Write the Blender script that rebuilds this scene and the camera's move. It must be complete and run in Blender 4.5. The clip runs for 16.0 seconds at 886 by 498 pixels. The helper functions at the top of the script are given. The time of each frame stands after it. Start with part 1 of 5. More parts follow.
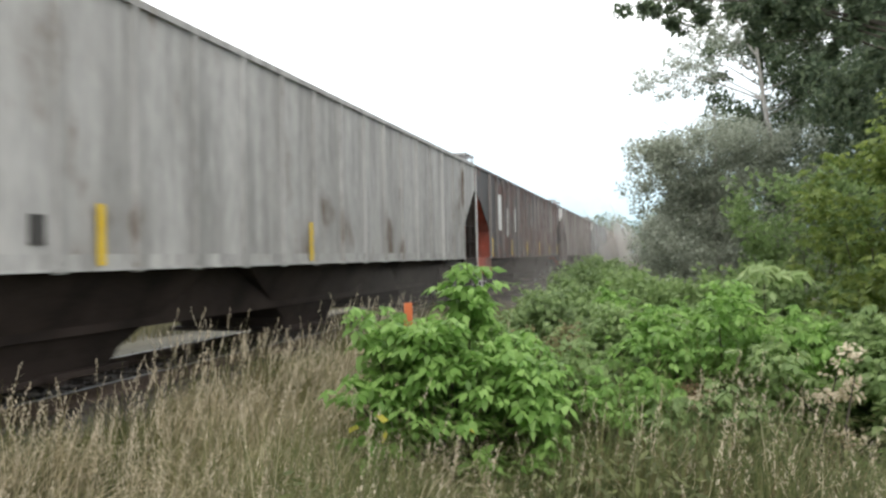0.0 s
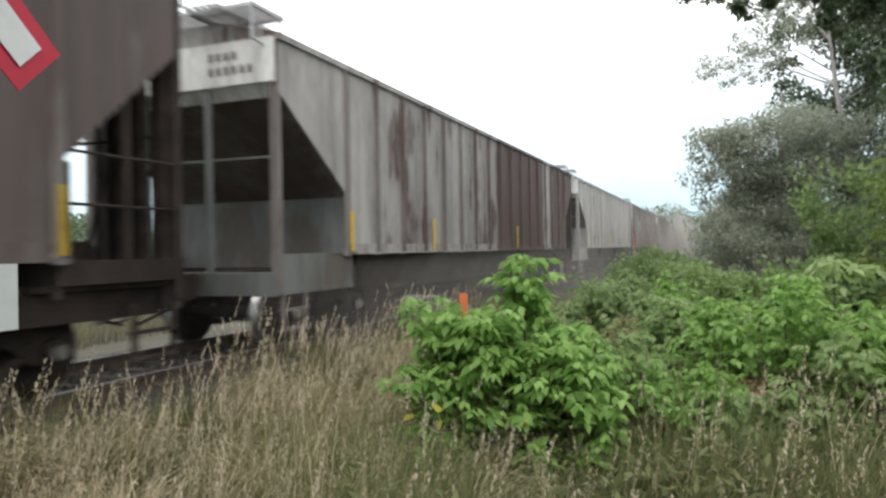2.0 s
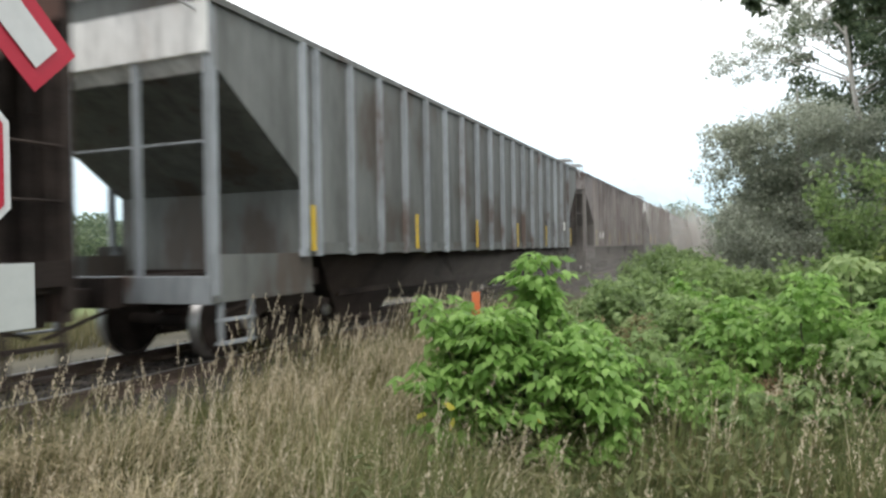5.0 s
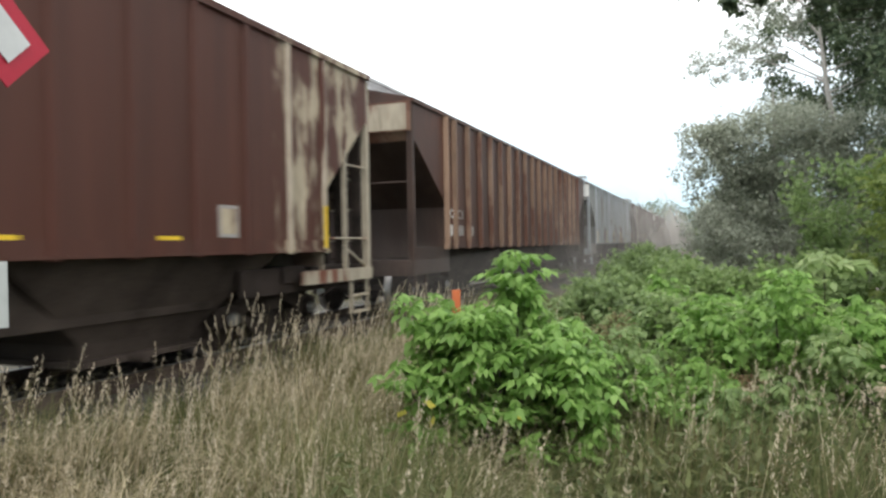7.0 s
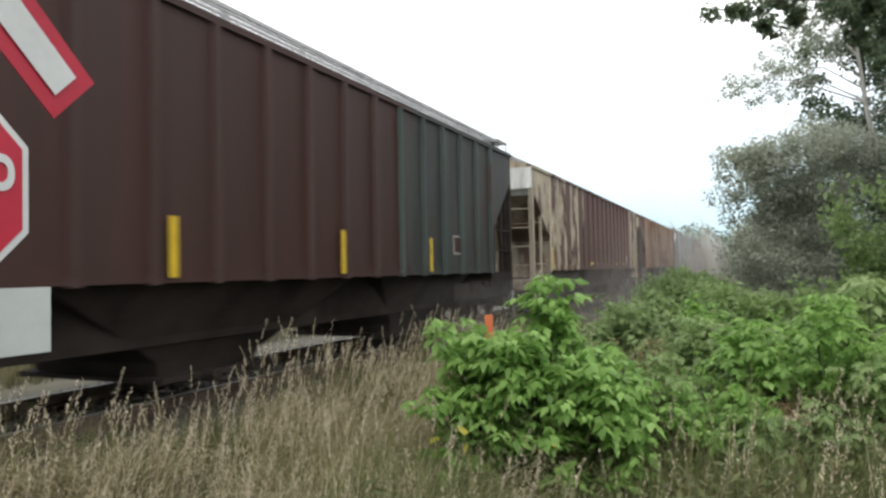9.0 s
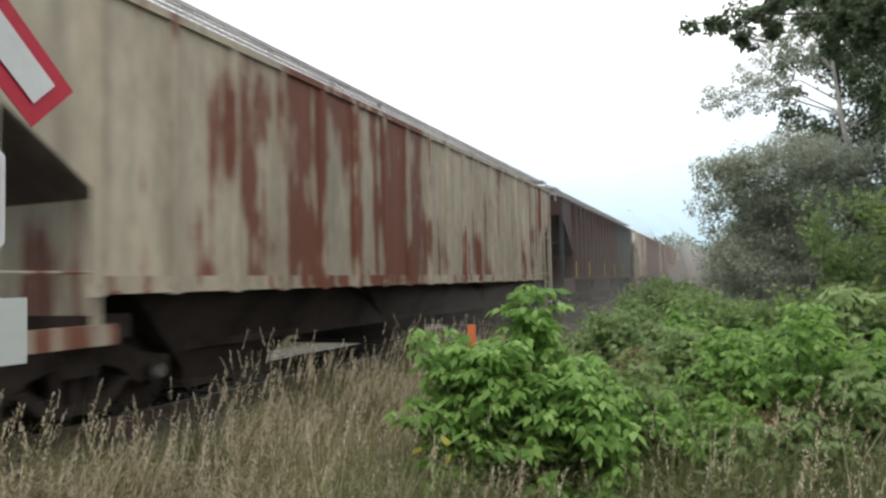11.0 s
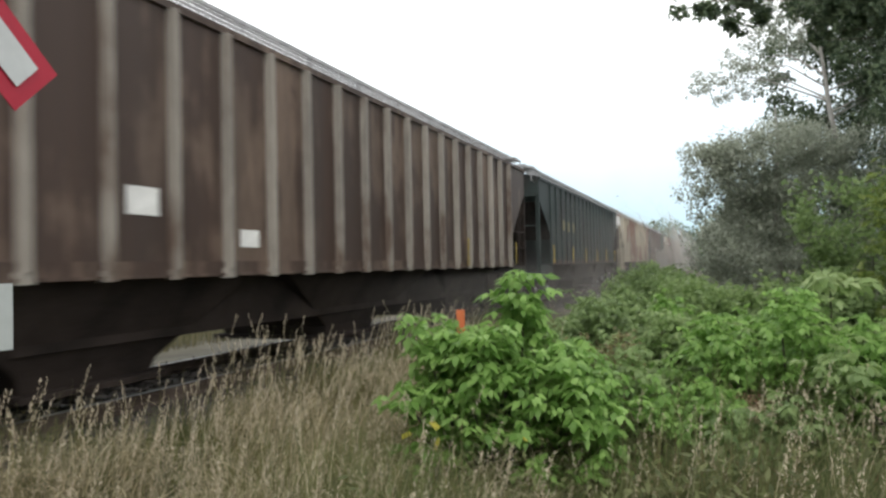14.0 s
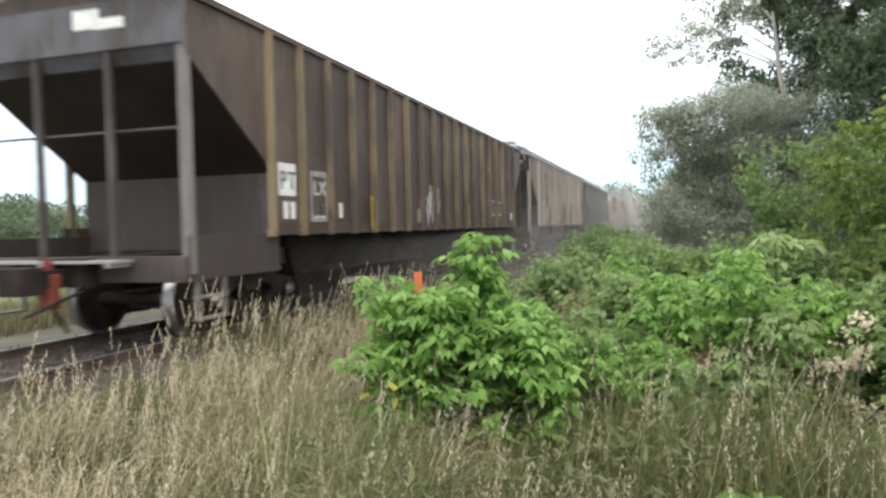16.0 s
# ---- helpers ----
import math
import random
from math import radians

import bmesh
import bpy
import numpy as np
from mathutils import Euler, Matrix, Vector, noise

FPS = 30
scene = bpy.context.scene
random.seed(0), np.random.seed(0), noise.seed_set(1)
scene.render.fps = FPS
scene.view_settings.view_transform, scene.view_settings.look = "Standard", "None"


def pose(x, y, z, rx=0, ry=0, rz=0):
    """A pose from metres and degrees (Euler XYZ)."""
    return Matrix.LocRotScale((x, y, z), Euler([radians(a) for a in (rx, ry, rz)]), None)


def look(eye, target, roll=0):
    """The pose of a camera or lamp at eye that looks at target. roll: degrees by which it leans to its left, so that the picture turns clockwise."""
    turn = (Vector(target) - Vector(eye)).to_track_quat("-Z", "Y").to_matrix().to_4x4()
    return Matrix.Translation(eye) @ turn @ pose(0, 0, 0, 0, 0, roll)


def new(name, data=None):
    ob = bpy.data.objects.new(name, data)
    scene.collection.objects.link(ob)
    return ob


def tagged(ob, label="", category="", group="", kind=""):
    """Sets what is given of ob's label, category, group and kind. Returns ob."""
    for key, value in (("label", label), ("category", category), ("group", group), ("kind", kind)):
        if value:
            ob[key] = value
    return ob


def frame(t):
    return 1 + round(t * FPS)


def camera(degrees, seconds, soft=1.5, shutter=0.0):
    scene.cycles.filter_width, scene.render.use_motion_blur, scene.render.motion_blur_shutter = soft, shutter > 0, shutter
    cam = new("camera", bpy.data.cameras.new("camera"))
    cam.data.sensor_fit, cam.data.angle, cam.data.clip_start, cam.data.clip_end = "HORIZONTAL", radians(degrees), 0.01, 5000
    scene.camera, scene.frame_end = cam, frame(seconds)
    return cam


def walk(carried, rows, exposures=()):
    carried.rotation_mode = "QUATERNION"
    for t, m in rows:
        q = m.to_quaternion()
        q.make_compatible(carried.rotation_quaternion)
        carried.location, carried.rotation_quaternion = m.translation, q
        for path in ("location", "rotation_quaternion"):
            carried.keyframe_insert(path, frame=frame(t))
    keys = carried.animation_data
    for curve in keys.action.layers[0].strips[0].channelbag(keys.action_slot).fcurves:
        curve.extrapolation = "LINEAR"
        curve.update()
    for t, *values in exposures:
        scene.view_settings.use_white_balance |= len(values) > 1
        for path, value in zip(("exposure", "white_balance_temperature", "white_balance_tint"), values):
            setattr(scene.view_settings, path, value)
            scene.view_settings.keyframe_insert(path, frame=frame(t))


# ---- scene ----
cam = camera(65.4, 16.0, soft=2.6, shutter=0.25)
# seconds, eye, tilt, lean, turn
PATH = (
    (0.0, 0, 0, 1.32, 90.68, 1.26, 17.03),
    (0.5, 0, 0, 1.32, 90.45, 1.51, 17.92),
    (1.0, 0, 0, 1.32, 90.02, 1.39, 18.88),
    (1.5, 0, 0, 1.32, 89.96, 1.19, 21.33),
    (2.0, 0, 0, 1.32, 89.99, 0.90, 21.63),
    (2.5, 0, 0, 1.32, 89.96, 0.86, 22.12),
    (3.0, 0, 0, 1.32, 89.93, 0.81, 22.75),
    (3.5, 0, 0, 1.32, 89.86, 0.84, 23.27),
    (4.0, 0, 0, 1.32, 89.99, 1.05, 23.72),
    (6.5, 0, 0, 1.32, 89.67, 1.01, 20.69),
    (7.0, 0, 0, 1.32, 89.68, 1.06, 21.02),
    (7.5, 0, 0, 1.32, 89.61, 0.92, 21.83),
    (8.0, 0, 0, 1.32, 90.22, 1.05, 22.72),
    (8.5, 0, 0, 1.32, 91.06, 1.10, 23.54),
    (9.0, 0, 0, 1.32, 91.80, 1.20, 23.70),
    (11.5, 0, 0, 1.32, 92.60, 1.23, 22.04),
    (12.0, 0, 0, 1.32, 92.61, 1.19, 21.98),
    (12.5, 0, 0, 1.32, 92.53, 1.25, 21.93),
    (13.0, 0, 0, 1.32, 92.41, 1.22, 21.89),
    (13.5, 0, 0, 1.32, 92.37, 1.22, 21.81),
    (14.0, 0, 0, 1.32, 91.35, 1.32, 21.36),
    (14.5, 0, 0, 1.32, 89.96, 0.79, 20.53),
    (15.0, 0, 0, 1.32, 89.21, 0.92, 19.36),
    (15.5, 0, 0, 1.32, 88.61, 1.33, 18.45),
    (16.0, 0, 0, 1.32, 88.14, 1.35, 17.83),
)
walk(cam, [(t, pose(*r)) for t, *r in PATH], exposures=[(0, 0.43), (0.5, 0.33), (1, 0.31), (3, 0.36), (6.4, 0.45), (8, 0.47), (9, 0.28), (11.5, 0.04), (12.5, 0.10), (14.5, 0.19), (15.3, 0.44), (16, 0.6)])

# ---- light ----
world = bpy.data.worlds.new("overcast_sky")
scene.world = world
world.use_nodes = True


def build_sky():
    nt = world.node_tree
    nt.nodes.clear()
    n, l = nt.nodes.new, nt.links.new
    out, bg, sky = n("ShaderNodeOutputWorld"), n("ShaderNodeBackground"), n("ShaderNodeTexSky")
    sky.sky_type, sky.sun_disc = "NISHITA", False
    sky.sun_elevation, sky.sun_rotation = radians(50), radians(-25)
    co, sep, ramp, noi, mix = n("ShaderNodeTexCoord"), n("ShaderNodeSeparateXYZ"), n("ShaderNodeValToRGB"), n("ShaderNodeTexNoise"), n("ShaderNodeMix")
    add, mul = n("ShaderNodeMath"), n("ShaderNodeVectorMath")
    mix.data_type, mul.operation = "RGBA", "SCALE"
    mul.inputs["Scale"].default_value = 0.08
    noi.inputs["Scale"].default_value, noi.inputs["Detail"].default_value = 2.2, 5
    l(co.outputs["Generated"], sep.inputs[0])
    l(co.outputs["Generated"], noi.inputs["Vector"])
    add.operation = "MULTIPLY_ADD"
    add.inputs[1].default_value, add.inputs[2].default_value = 0.22, 0
    l(noi.outputs["Fac"], add.inputs[0])
    l(sep.outputs["Z"], add.inputs[2])
    ramp.color_ramp.elements[0].position, ramp.color_ramp.elements[0].color = 0.12, (0.34, 0.50, 0.60, 1)
    ramp.color_ramp.elements[1].position, ramp.color_ramp.elements[1].color = 0.40, (1.0, 1.0, 1.0, 1)
    l(add.outputs[0], ramp.inputs["Fac"])
    l(sky.outputs["Color"], mul.inputs[0])
    l(ramp.outputs["Color"], mix.inputs["A"])
    l(mul.outputs[0], mix.inputs["B"])
    mix.inputs["Factor"].default_value = 0.12
    l(mix.outputs["Result"], bg.inputs["Color"])
    bg.inputs["Strength"].default_value = 1.6
    l(bg.outputs[0], out.inputs[0])


build_sky()
sun = new("sun", bpy.data.lights.new("sun", "SUN"))
sun.data.energy, sun.data.angle, sun.data.color = 1.0, radians(25), (1.0, 0.96, 0.9)
sun.matrix_world = look((0, 0, 30), (-10, 22, 0))


# ---- materials ----
def nodes_of(name, rough=0.8, metal=0.0, spec=0.3):
    m = bpy.data.materials.new(name)
    m.use_nodes = True
    b = m.node_tree.nodes["Principled BSDF"]
    b.inputs["Roughness"].default_value, b.inputs["Metallic"].default_value = rough, metal
    b.inputs["Specular IOR Level"].default_value = spec
    return m, m.node_tree.nodes.new, m.node_tree.links.new, b


def ramp_node(n, stops):
    r = n("ShaderNodeValToRGB")
    while len(r.color_ramp.elements) < len(stops):
        r.color_ramp.elements.new(0.5)
    for e, (p, c) in zip(r.color_ramp.elements, stops):
        e.position, e.color = p, (*c, 1)
    return r


def mottled(name, a, b, scale=3.0, rough=0.85, metal=0.0, stretch=(1, 1, 1), bump=0.15, fine=30.0, spec=0.3, island=0.0):
    """Two colours mixed by coarse and fine noise, with a little relief."""
    m, n, l, bs = nodes_of(name, rough, metal, spec)
    co, mp = n("ShaderNodeTexCoord"), n("ShaderNodeMapping")
    mp.inputs["Scale"].default_value = stretch
    l(co.outputs["Object"], mp.inputs[0])
    big, small, add = n("ShaderNodeTexNoise"), n("ShaderNodeTexNoise"), n("ShaderNodeMath")
    big.inputs["Scale"].default_value, big.inputs["Detail"].default_value = scale, 6
    small.inputs["Scale"].default_value, small.inputs["Detail"].default_value = fine, 3
    for t in (big, small):
        l(mp.outputs[0], t.inputs["Vector"])
    add.operation = "MULTIPLY_ADD"
    add.inputs[1].default_value = 0.35
    l(small.outputs["Fac"], add.inputs[0])
    l(big.outputs["Fac"], add.inputs[2])
    last = add
    if island:
        geo, add2 = n("ShaderNodeNewGeometry"), n("ShaderNodeMath")
        add2.operation = "MULTIPLY_ADD"
        add2.inputs[1].default_value = island
        l(geo.outputs["Random Per Island"], add2.inputs[0])
        l(add.outputs[0], add2.inputs[2])
        last = add2
    lo = 0.45 + island * 0.1
    r = ramp_node(n, [(lo, a), (lo + 0.4 + island * 0.6, b)])
    l(last.outputs[0], r.inputs[0])
    l(r.outputs[0], bs.inputs["Base Color"])
    if bump:
        bp = n("ShaderNodeBump")
        bp.inputs["Strength"].default_value, bp.inputs["Distance"].default_value = bump, 0.02
        l(small.outputs["Fac"], bp.inputs["Height"])
        l(bp.outputs[0], bs.inputs["Normal"])
    return m


def leafy(name, a, b, gloss=0.45):
    """Leaves: colour varies from leaf to leaf; some light passes through."""
    m, n, l, bs = nodes_of(name, gloss, 0, 0.35)
    geo, tr, mix = n("ShaderNodeNewGeometry"), n("ShaderNodeBsdfTranslucent"), n("ShaderNodeMixShader")
    r = ramp_node(n, [(0.0, a), (1.0, b)])
    l(geo.outputs["Random Per Island"], r.inputs[0])
    l(r.outputs[0], bs.inputs["Base Color"])
    l(r.outputs[0], tr.inputs[0])
    mix.inputs[0].default_value = 0.55
    out = [x for x in m.node_tree.nodes if x.type == "OUTPUT_MATERIAL"][0]
    l(bs.outputs[0], mix.inputs[1])
    l(tr.outputs[0], mix.inputs[2])
    l(mix.outputs[0], out.inputs[0])
    return m


def car_paint(name, paint, rust, amount, bands=(), streak=0.5, grime=0.35, dark=(0.05, 0.042, 0.038), ragged=1.8, blotch=0.9):
    """Weathered hopper-car paint. Rust and soot run down in streaks; bands are (from, to, weight) lengths of the car where rust has spread."""
    m, n, l, bs = nodes_of(name, 0.62, 0, 0.35)
    co = n("ShaderNodeTexCoord")

    def noise_at(stretch, scale, detail):
        mp, t = n("ShaderNodeMapping"), n("ShaderNodeTexNoise")
        mp.inputs["Scale"].default_value = stretch
        l(co.outputs["Object"], mp.inputs[0])
        l(mp.outputs[0], t.inputs["Vector"])
        t.inputs["Scale"].default_value, t.inputs["Detail"].default_value = scale, detail
        return t.outputs["Fac"]

    def maths(op, x, y, z=None):
        q = n("ShaderNodeMath")
        q.operation = op
        for i, v in enumerate((x, y, z)):
            if v is None:
                continue
            if isinstance(v, (int, float)):
                q.inputs[i].default_value = v
            else:
                l(v, q.inputs[i])
        return q.outputs[0]

    def mixed(fac, x, y):
        q = n("ShaderNodeMix")
        q.data_type = "RGBA"
        for sock, v in (("Factor", fac), ("A", x), ("B", y)):
            if isinstance(v, tuple):
                q.inputs[sock].default_value = (*v, 1)
            else:
                l(v, q.inputs[sock])
        return q.outputs["Result"]

    streaks = noise_at((1, 1, 0.06), 4.2, 7)
    patches = noise_at((1, 1, 0.7), blotch, 7)
    fine = noise_at((1, 1, 0.25), 14, 4)
    sep = n("ShaderNodeSeparateXYZ")
    l(co.outputs["Object"], sep.inputs[0])
    r = maths("MULTIPLY_ADD", streaks, streak, amount - 0.5 - streak * 0.5)
    r = maths("ADD", r, maths("MULTIPLY", patches, 1.0))
    r = maths("MULTIPLY_ADD", fine, 0.3, r)
    for y0, y1, w in bands:
        mr = n("ShaderNodeMapRange")
        mr.interpolation_type = "SMOOTHSTEP"
        mid, half = (y0 + y1) / 2, (y1 - y0) / 2
        wob = maths("MULTIPLY_ADD", patches, 1.4, maths("ABSOLUTE", maths("SUBTRACT", sep.outputs["Y"], mid), 0))
        wob = maths("MULTIPLY_ADD", streaks, ragged, wob)
        l(wob, mr.inputs["Value"])
        mr.inputs["From Min"].default_value, mr.inputs["From Max"].default_value = half + 0.9 + 0.64 * ragged, half + 0.5 + 0.36 * ragged
        r = maths("MULTIPLY_ADD", mr.outputs[0], w, r)
    fac = n("ShaderNodeMapRange")
    fac.interpolation_type = "SMOOTHSTEP"
    l(r, fac.inputs["Value"])
    fac.inputs["From Min"].default_value, fac.inputs["From Max"].default_value = 0.42, 0.62
    cell = n("ShaderNodeMapRange")
    l(maths("MULTIPLY_ADD", fine, 0.35, maths("MULTIPLY", streaks, 0.65)), cell.inputs["Value"])
    cell.inputs["From Min"].default_value, cell.inputs["From Max"].default_value = 0.36, 0.64
    tone = mixed(cell.outputs[0], tuple(c * 0.68 for c in paint), tuple(min(1, c * 1.28) for c in paint))
    rusty = mixed(streaks, tuple(c * 0.55 for c in rust), tuple(min(1, c * 1.35) for c in rust))
    col = mixed(fac.outputs[0], tone, rusty)
    soot = n("ShaderNodeMapRange")
    l(noise_at((1, 1, 0.05), 1.7, 5), soot.inputs["Value"])
    soot.inputs["From Min"].default_value, soot.inputs["From Max"].default_value = 0.42, 0.75
    soot.inputs["To Max"].default_value = grime
    col = mixed(soot.outputs[0], col, dark)
    l(col, bs.inputs["Base Color"])
    bp = n("ShaderNodeBump")
    bp.inputs["Strength"].default_value, bp.inputs["Distance"].default_value = 0.25, 0.02
    l(patches, bp.inputs["Height"])
    l(bp.outputs[0], bs.inputs["Normal"])
    return m


SOIL = mottled("dry_soil", (0.055, 0.052, 0.036), (0.12, 0.11, 0.08), 0.8, 0.95, fine=14)
BALLAST = mottled("grey_ballast", (0.030, 0.026, 0.024), (0.105, 0.094, 0.086), 5, 0.95, bump=0.7, fine=22)
STEEL = mottled("worn_rail_steel", (0.07, 0.05, 0.04), (0.15, 0.115, 0.095), 3, 0.7, 0.2)
RAILTOP = mottled("polished_rail", (0.13, 0.12, 0.115), (0.25, 0.24, 0.23), 3, 0.5, 0.7, bump=0)
TIMBER = mottled("creosoted_timber", (0.03, 0.025, 0.02), (0.085, 0.07, 0.057), 2, 0.9, stretch=(0.3, 3, 3))
# Soot on underframes; also painted shade on the green car's slope sheets.
UNDER = mottled("sooty_underframe_and_shade", (0.014, 0.0112, 0.010), (0.046, 0.035, 0.030), 1.5, 0.9, spec=0.15)
# Browner for a rusty hopper; on the banded car, haze put into the colour.
RUST_HAZE_UNDER = mottled("rusty_hazed_underframe", (0.022, 0.017, 0.014), (0.075, 0.058, 0.048), 1.5, 0.9, spec=0.15)
IRON = mottled("sooty_cast_iron", (0.013, 0.0105, 0.0095), (0.044, 0.034, 0.029), 3, 0.85, spec=0.15)
TREAD = mottled("polished_wheel_tread", (0.22, 0.21, 0.20), (0.5, 0.5, 0.5), 4, 0.4, 1.0, bump=0)
GRATE = mottled("galvanised_grating", (0.30, 0.30, 0.30), (0.50, 0.50, 0.50), 6, 0.5, 0.4)
REFLECT = mottled("yellow_reflector", (0.55, 0.36, 0.02), (0.72, 0.50, 0.04), 4, 0.4, bump=0)
DULL_STRIP = mottled("grimy_yellow_reflector", (0.20, 0.14, 0.02), (0.36, 0.26, 0.035), 6, 0.55, bump=0)
FADED = mottled("faded_stencil", (0.24, 0.22, 0.21), (0.36, 0.34, 0.32), 7, 0.7, bump=0)
LABEL = mottled("white_stencil", (0.62, 0.61, 0.58), (0.82, 0.81, 0.78), 5, 0.6, bump=0)
BLACKP = mottled("black_stencil", (0.03, 0.03, 0.03), (0.07, 0.065, 0.06), 5, 0.6, bump=0)
PLATE_GREY = mottled("pale_grey_plate", (0.34, 0.36, 0.34), (0.42, 0.44, 0.42), 2, 0.5, bump=0)
SIGN_RED = mottled("sign_red", (0.34, 0.012, 0.03), (0.42, 0.018, 0.04), 2, 0.4, bump=0)
SIGN_WHITE = mottled("sign_white", (0.46, 0.47, 0.46), (0.56, 0.57, 0.56), 2, 0.4, bump=0)
POST = mottled("weathered_post", (0.22, 0.21, 0.19), (0.36, 0.34, 0.31), 4, 0.7)
ORANGE = mottled("orange_marker", (0.46, 0.11, 0.04), (0.56, 0.16, 0.06), 4, 0.5, bump=0)
BARK = mottled("pale_bark", (0.24, 0.22, 0.20), (0.52, 0.49, 0.45), 4, 0.9, stretch=(1, 1, 0.3), bump=0.5)
DARKBARK = mottled("dark_bark", (0.05, 0.042, 0.034), (0.13, 0.11, 0.09), 4, 0.9, stretch=(1, 1, 0.3), bump=0.5)
MAPLE = leafy("fresh_maple_leaf", (0.135, 0.265, 0.055), (0.35, 0.54, 0.16))
SHRUB = leafy("shrub_leaf", (0.15, 0.235, 0.078), (0.35, 0.46, 0.195))
DEEP = leafy("deep_green_leaf", (0.125, 0.195, 0.07), (0.29, 0.39, 0.16))
WILLOW = leafy("grey_green_leaf", (0.25, 0.275, 0.215), (0.55, 0.585, 0.48))
POPLAR = leafy("dark_tree_leaf", (0.066, 0.10, 0.062), (0.215, 0.27, 0.16))
YELLOW = leafy("yellowed_leaf", (0.50, 0.46, 0.06), (0.66, 0.60, 0.12))
OLIVE = leafy("yellow_green_leaf", (0.10, 0.16, 0.035), (0.27, 0.33, 0.09))
PALELEAF = leafy("pale_young_leaf", (0.24, 0.34, 0.13), (0.46, 0.56, 0.28))
STRAW = leafy("dry_grass", (0.095, 0.094, 0.040), (0.35, 0.305, 0.160), 0.7)
PALESTRAW = leafy("bleached_grass", (0.17, 0.15, 0.085), (0.76, 0.67, 0.46), 0.7)
GREENGRASS = leafy("green_grass", (0.075, 0.100, 0.034), (0.245, 0.265, 0.105), 0.6)
WEED = leafy("grey_green_weed", (0.08, 0.10, 0.038), (0.24, 0.26, 0.115), 0.6)
SEED = leafy("grass_seed_heads", (0.50, 0.42, 0.30), (0.80, 0.71, 0.55), 0.8)
DUST_TONE = (0.66, 0.63, 0.59)
VERGE = leafy("rough_verge_grass", (0.09, 0.088, 0.04), (0.22, 0.20, 0.11), 0.7)
REDDRY = leafy("reddish_dry_weed", (0.16, 0.10, 0.06), (0.36, 0.25, 0.15), 0.8)
FIELD = mottled("far_field", (0.06, 0.09, 0.028), (0.12, 0.15, 0.055), 0.05, 0.95)


# ---- mesh helpers ----
def box(bm, x0, x1, y0, y1, z0, z1):
    v = [bm.verts.new(p) for p in ((x0, y0, z0), (x1, y0, z0), (x1, y1, z0), (x0, y1, z0), (x0, y0, z1), (x1, y0, z1), (x1, y1, z1), (x0, y1, z1))]
    for f in ((3, 2, 1, 0), (4, 5, 6, 7), (0, 1, 5, 4), (1, 2, 6, 5), (2, 3, 7, 6), (3, 0, 4, 7)):
        bm.faces.new([v[i] for i in f])
    return v


def prism(bm, profile, axis, a, b):
    """A closed profile drawn out along an axis from a to b; profile points are the two other coordinates in order."""
    def put(p, q):
        c = list(p)
        c.insert("xyz".index(axis), q)
        return bm.verts.new(c)
    lo, hi = [put(p, a) for p in profile], [put(p, b) for p in profile]
    bm.faces.new(lo[::-1])
    bm.faces.new(hi)
    for i in range(len(lo)):
        j = (i + 1) % len(lo)
        bm.faces.new((lo[i], lo[j], hi[j], hi[i]))


def tube(bm, p, q, r0, r1=None, sides=8):
    r1 = r0 if r1 is None else r1
    p, q = Vector(p), Vector(q)
    turn = (q - p).to_track_quat("Z", "Y").to_matrix()
    rings = []
    for c, r in ((p, r0), (q, r1)):
        rings.append([bm.verts.new(c + turn @ Vector((r * math.cos(k * math.tau / sides), r * math.sin(k * math.tau / sides), 0))) for k in range(sides)])
    bm.faces.new(rings[0][::-1])
    bm.faces.new(rings[1])
    for k in range(sides):
        bm.faces.new((rings[0][k], rings[0][(k + 1) % sides], rings[1][(k + 1) % sides], rings[1][k]))


def bevelled(bm, w):
    bmesh.ops.bevel(bm, geom=bm.edges[:], offset=w, segments=1, affect="EDGES")
    return bm


def to_mesh(name, bm, smooth=False):
    bmesh.ops.recalc_face_normals(bm, faces=bm.faces[:])
    me = bpy.data.meshes.new(name)
    bm.to_mesh(me)
    bm.free()
    if smooth:
        me.shade_smooth()
    return me


def part_of(name, me, material, parent, m=None, label=""):
    """One object on a shared mesh under a thing or a part; the paint belongs to the object."""
    if not me.materials:
        me.materials.append(material)
    ob = new(name, me)
    ob.material_slots[0].link = "OBJECT"
    ob.material_slots[0].material = material
    if parent:
        ob.parent = parent
    if m is not None:
        ob.matrix_basis = m
    return tagged(ob, label)


def part(name, bm, material, parent, label="", smooth=False):
    return part_of(name, to_mesh(name, bm, smooth), material, parent, None, label)


def quads(name, verts, material, parent=None, n=4):
    """A mesh of loose n-cornered faces from an array of shape (count, n, 3)."""
    verts = np.asarray(verts, dtype=np.float32).reshape(-1, 3)
    k = len(verts) // n
    me = bpy.data.meshes.new(name)
    me.vertices.add(len(verts))
    me.vertices.foreach_set("co", verts.ravel())
    me.loops.add(len(verts))
    me.loops.foreach_set("vertex_index", np.arange(len(verts), dtype=np.int32))
    me.polygons.add(k)
    me.polygons.foreach_set("loop_start", np.arange(0, k * n, n, dtype=np.int32))
    me.update(calc_edges=True)
    me.materials.append(material)
    ob = new(name, me)
    ob.parent = parent
    return ob


rng = np.random.default_rng(7)


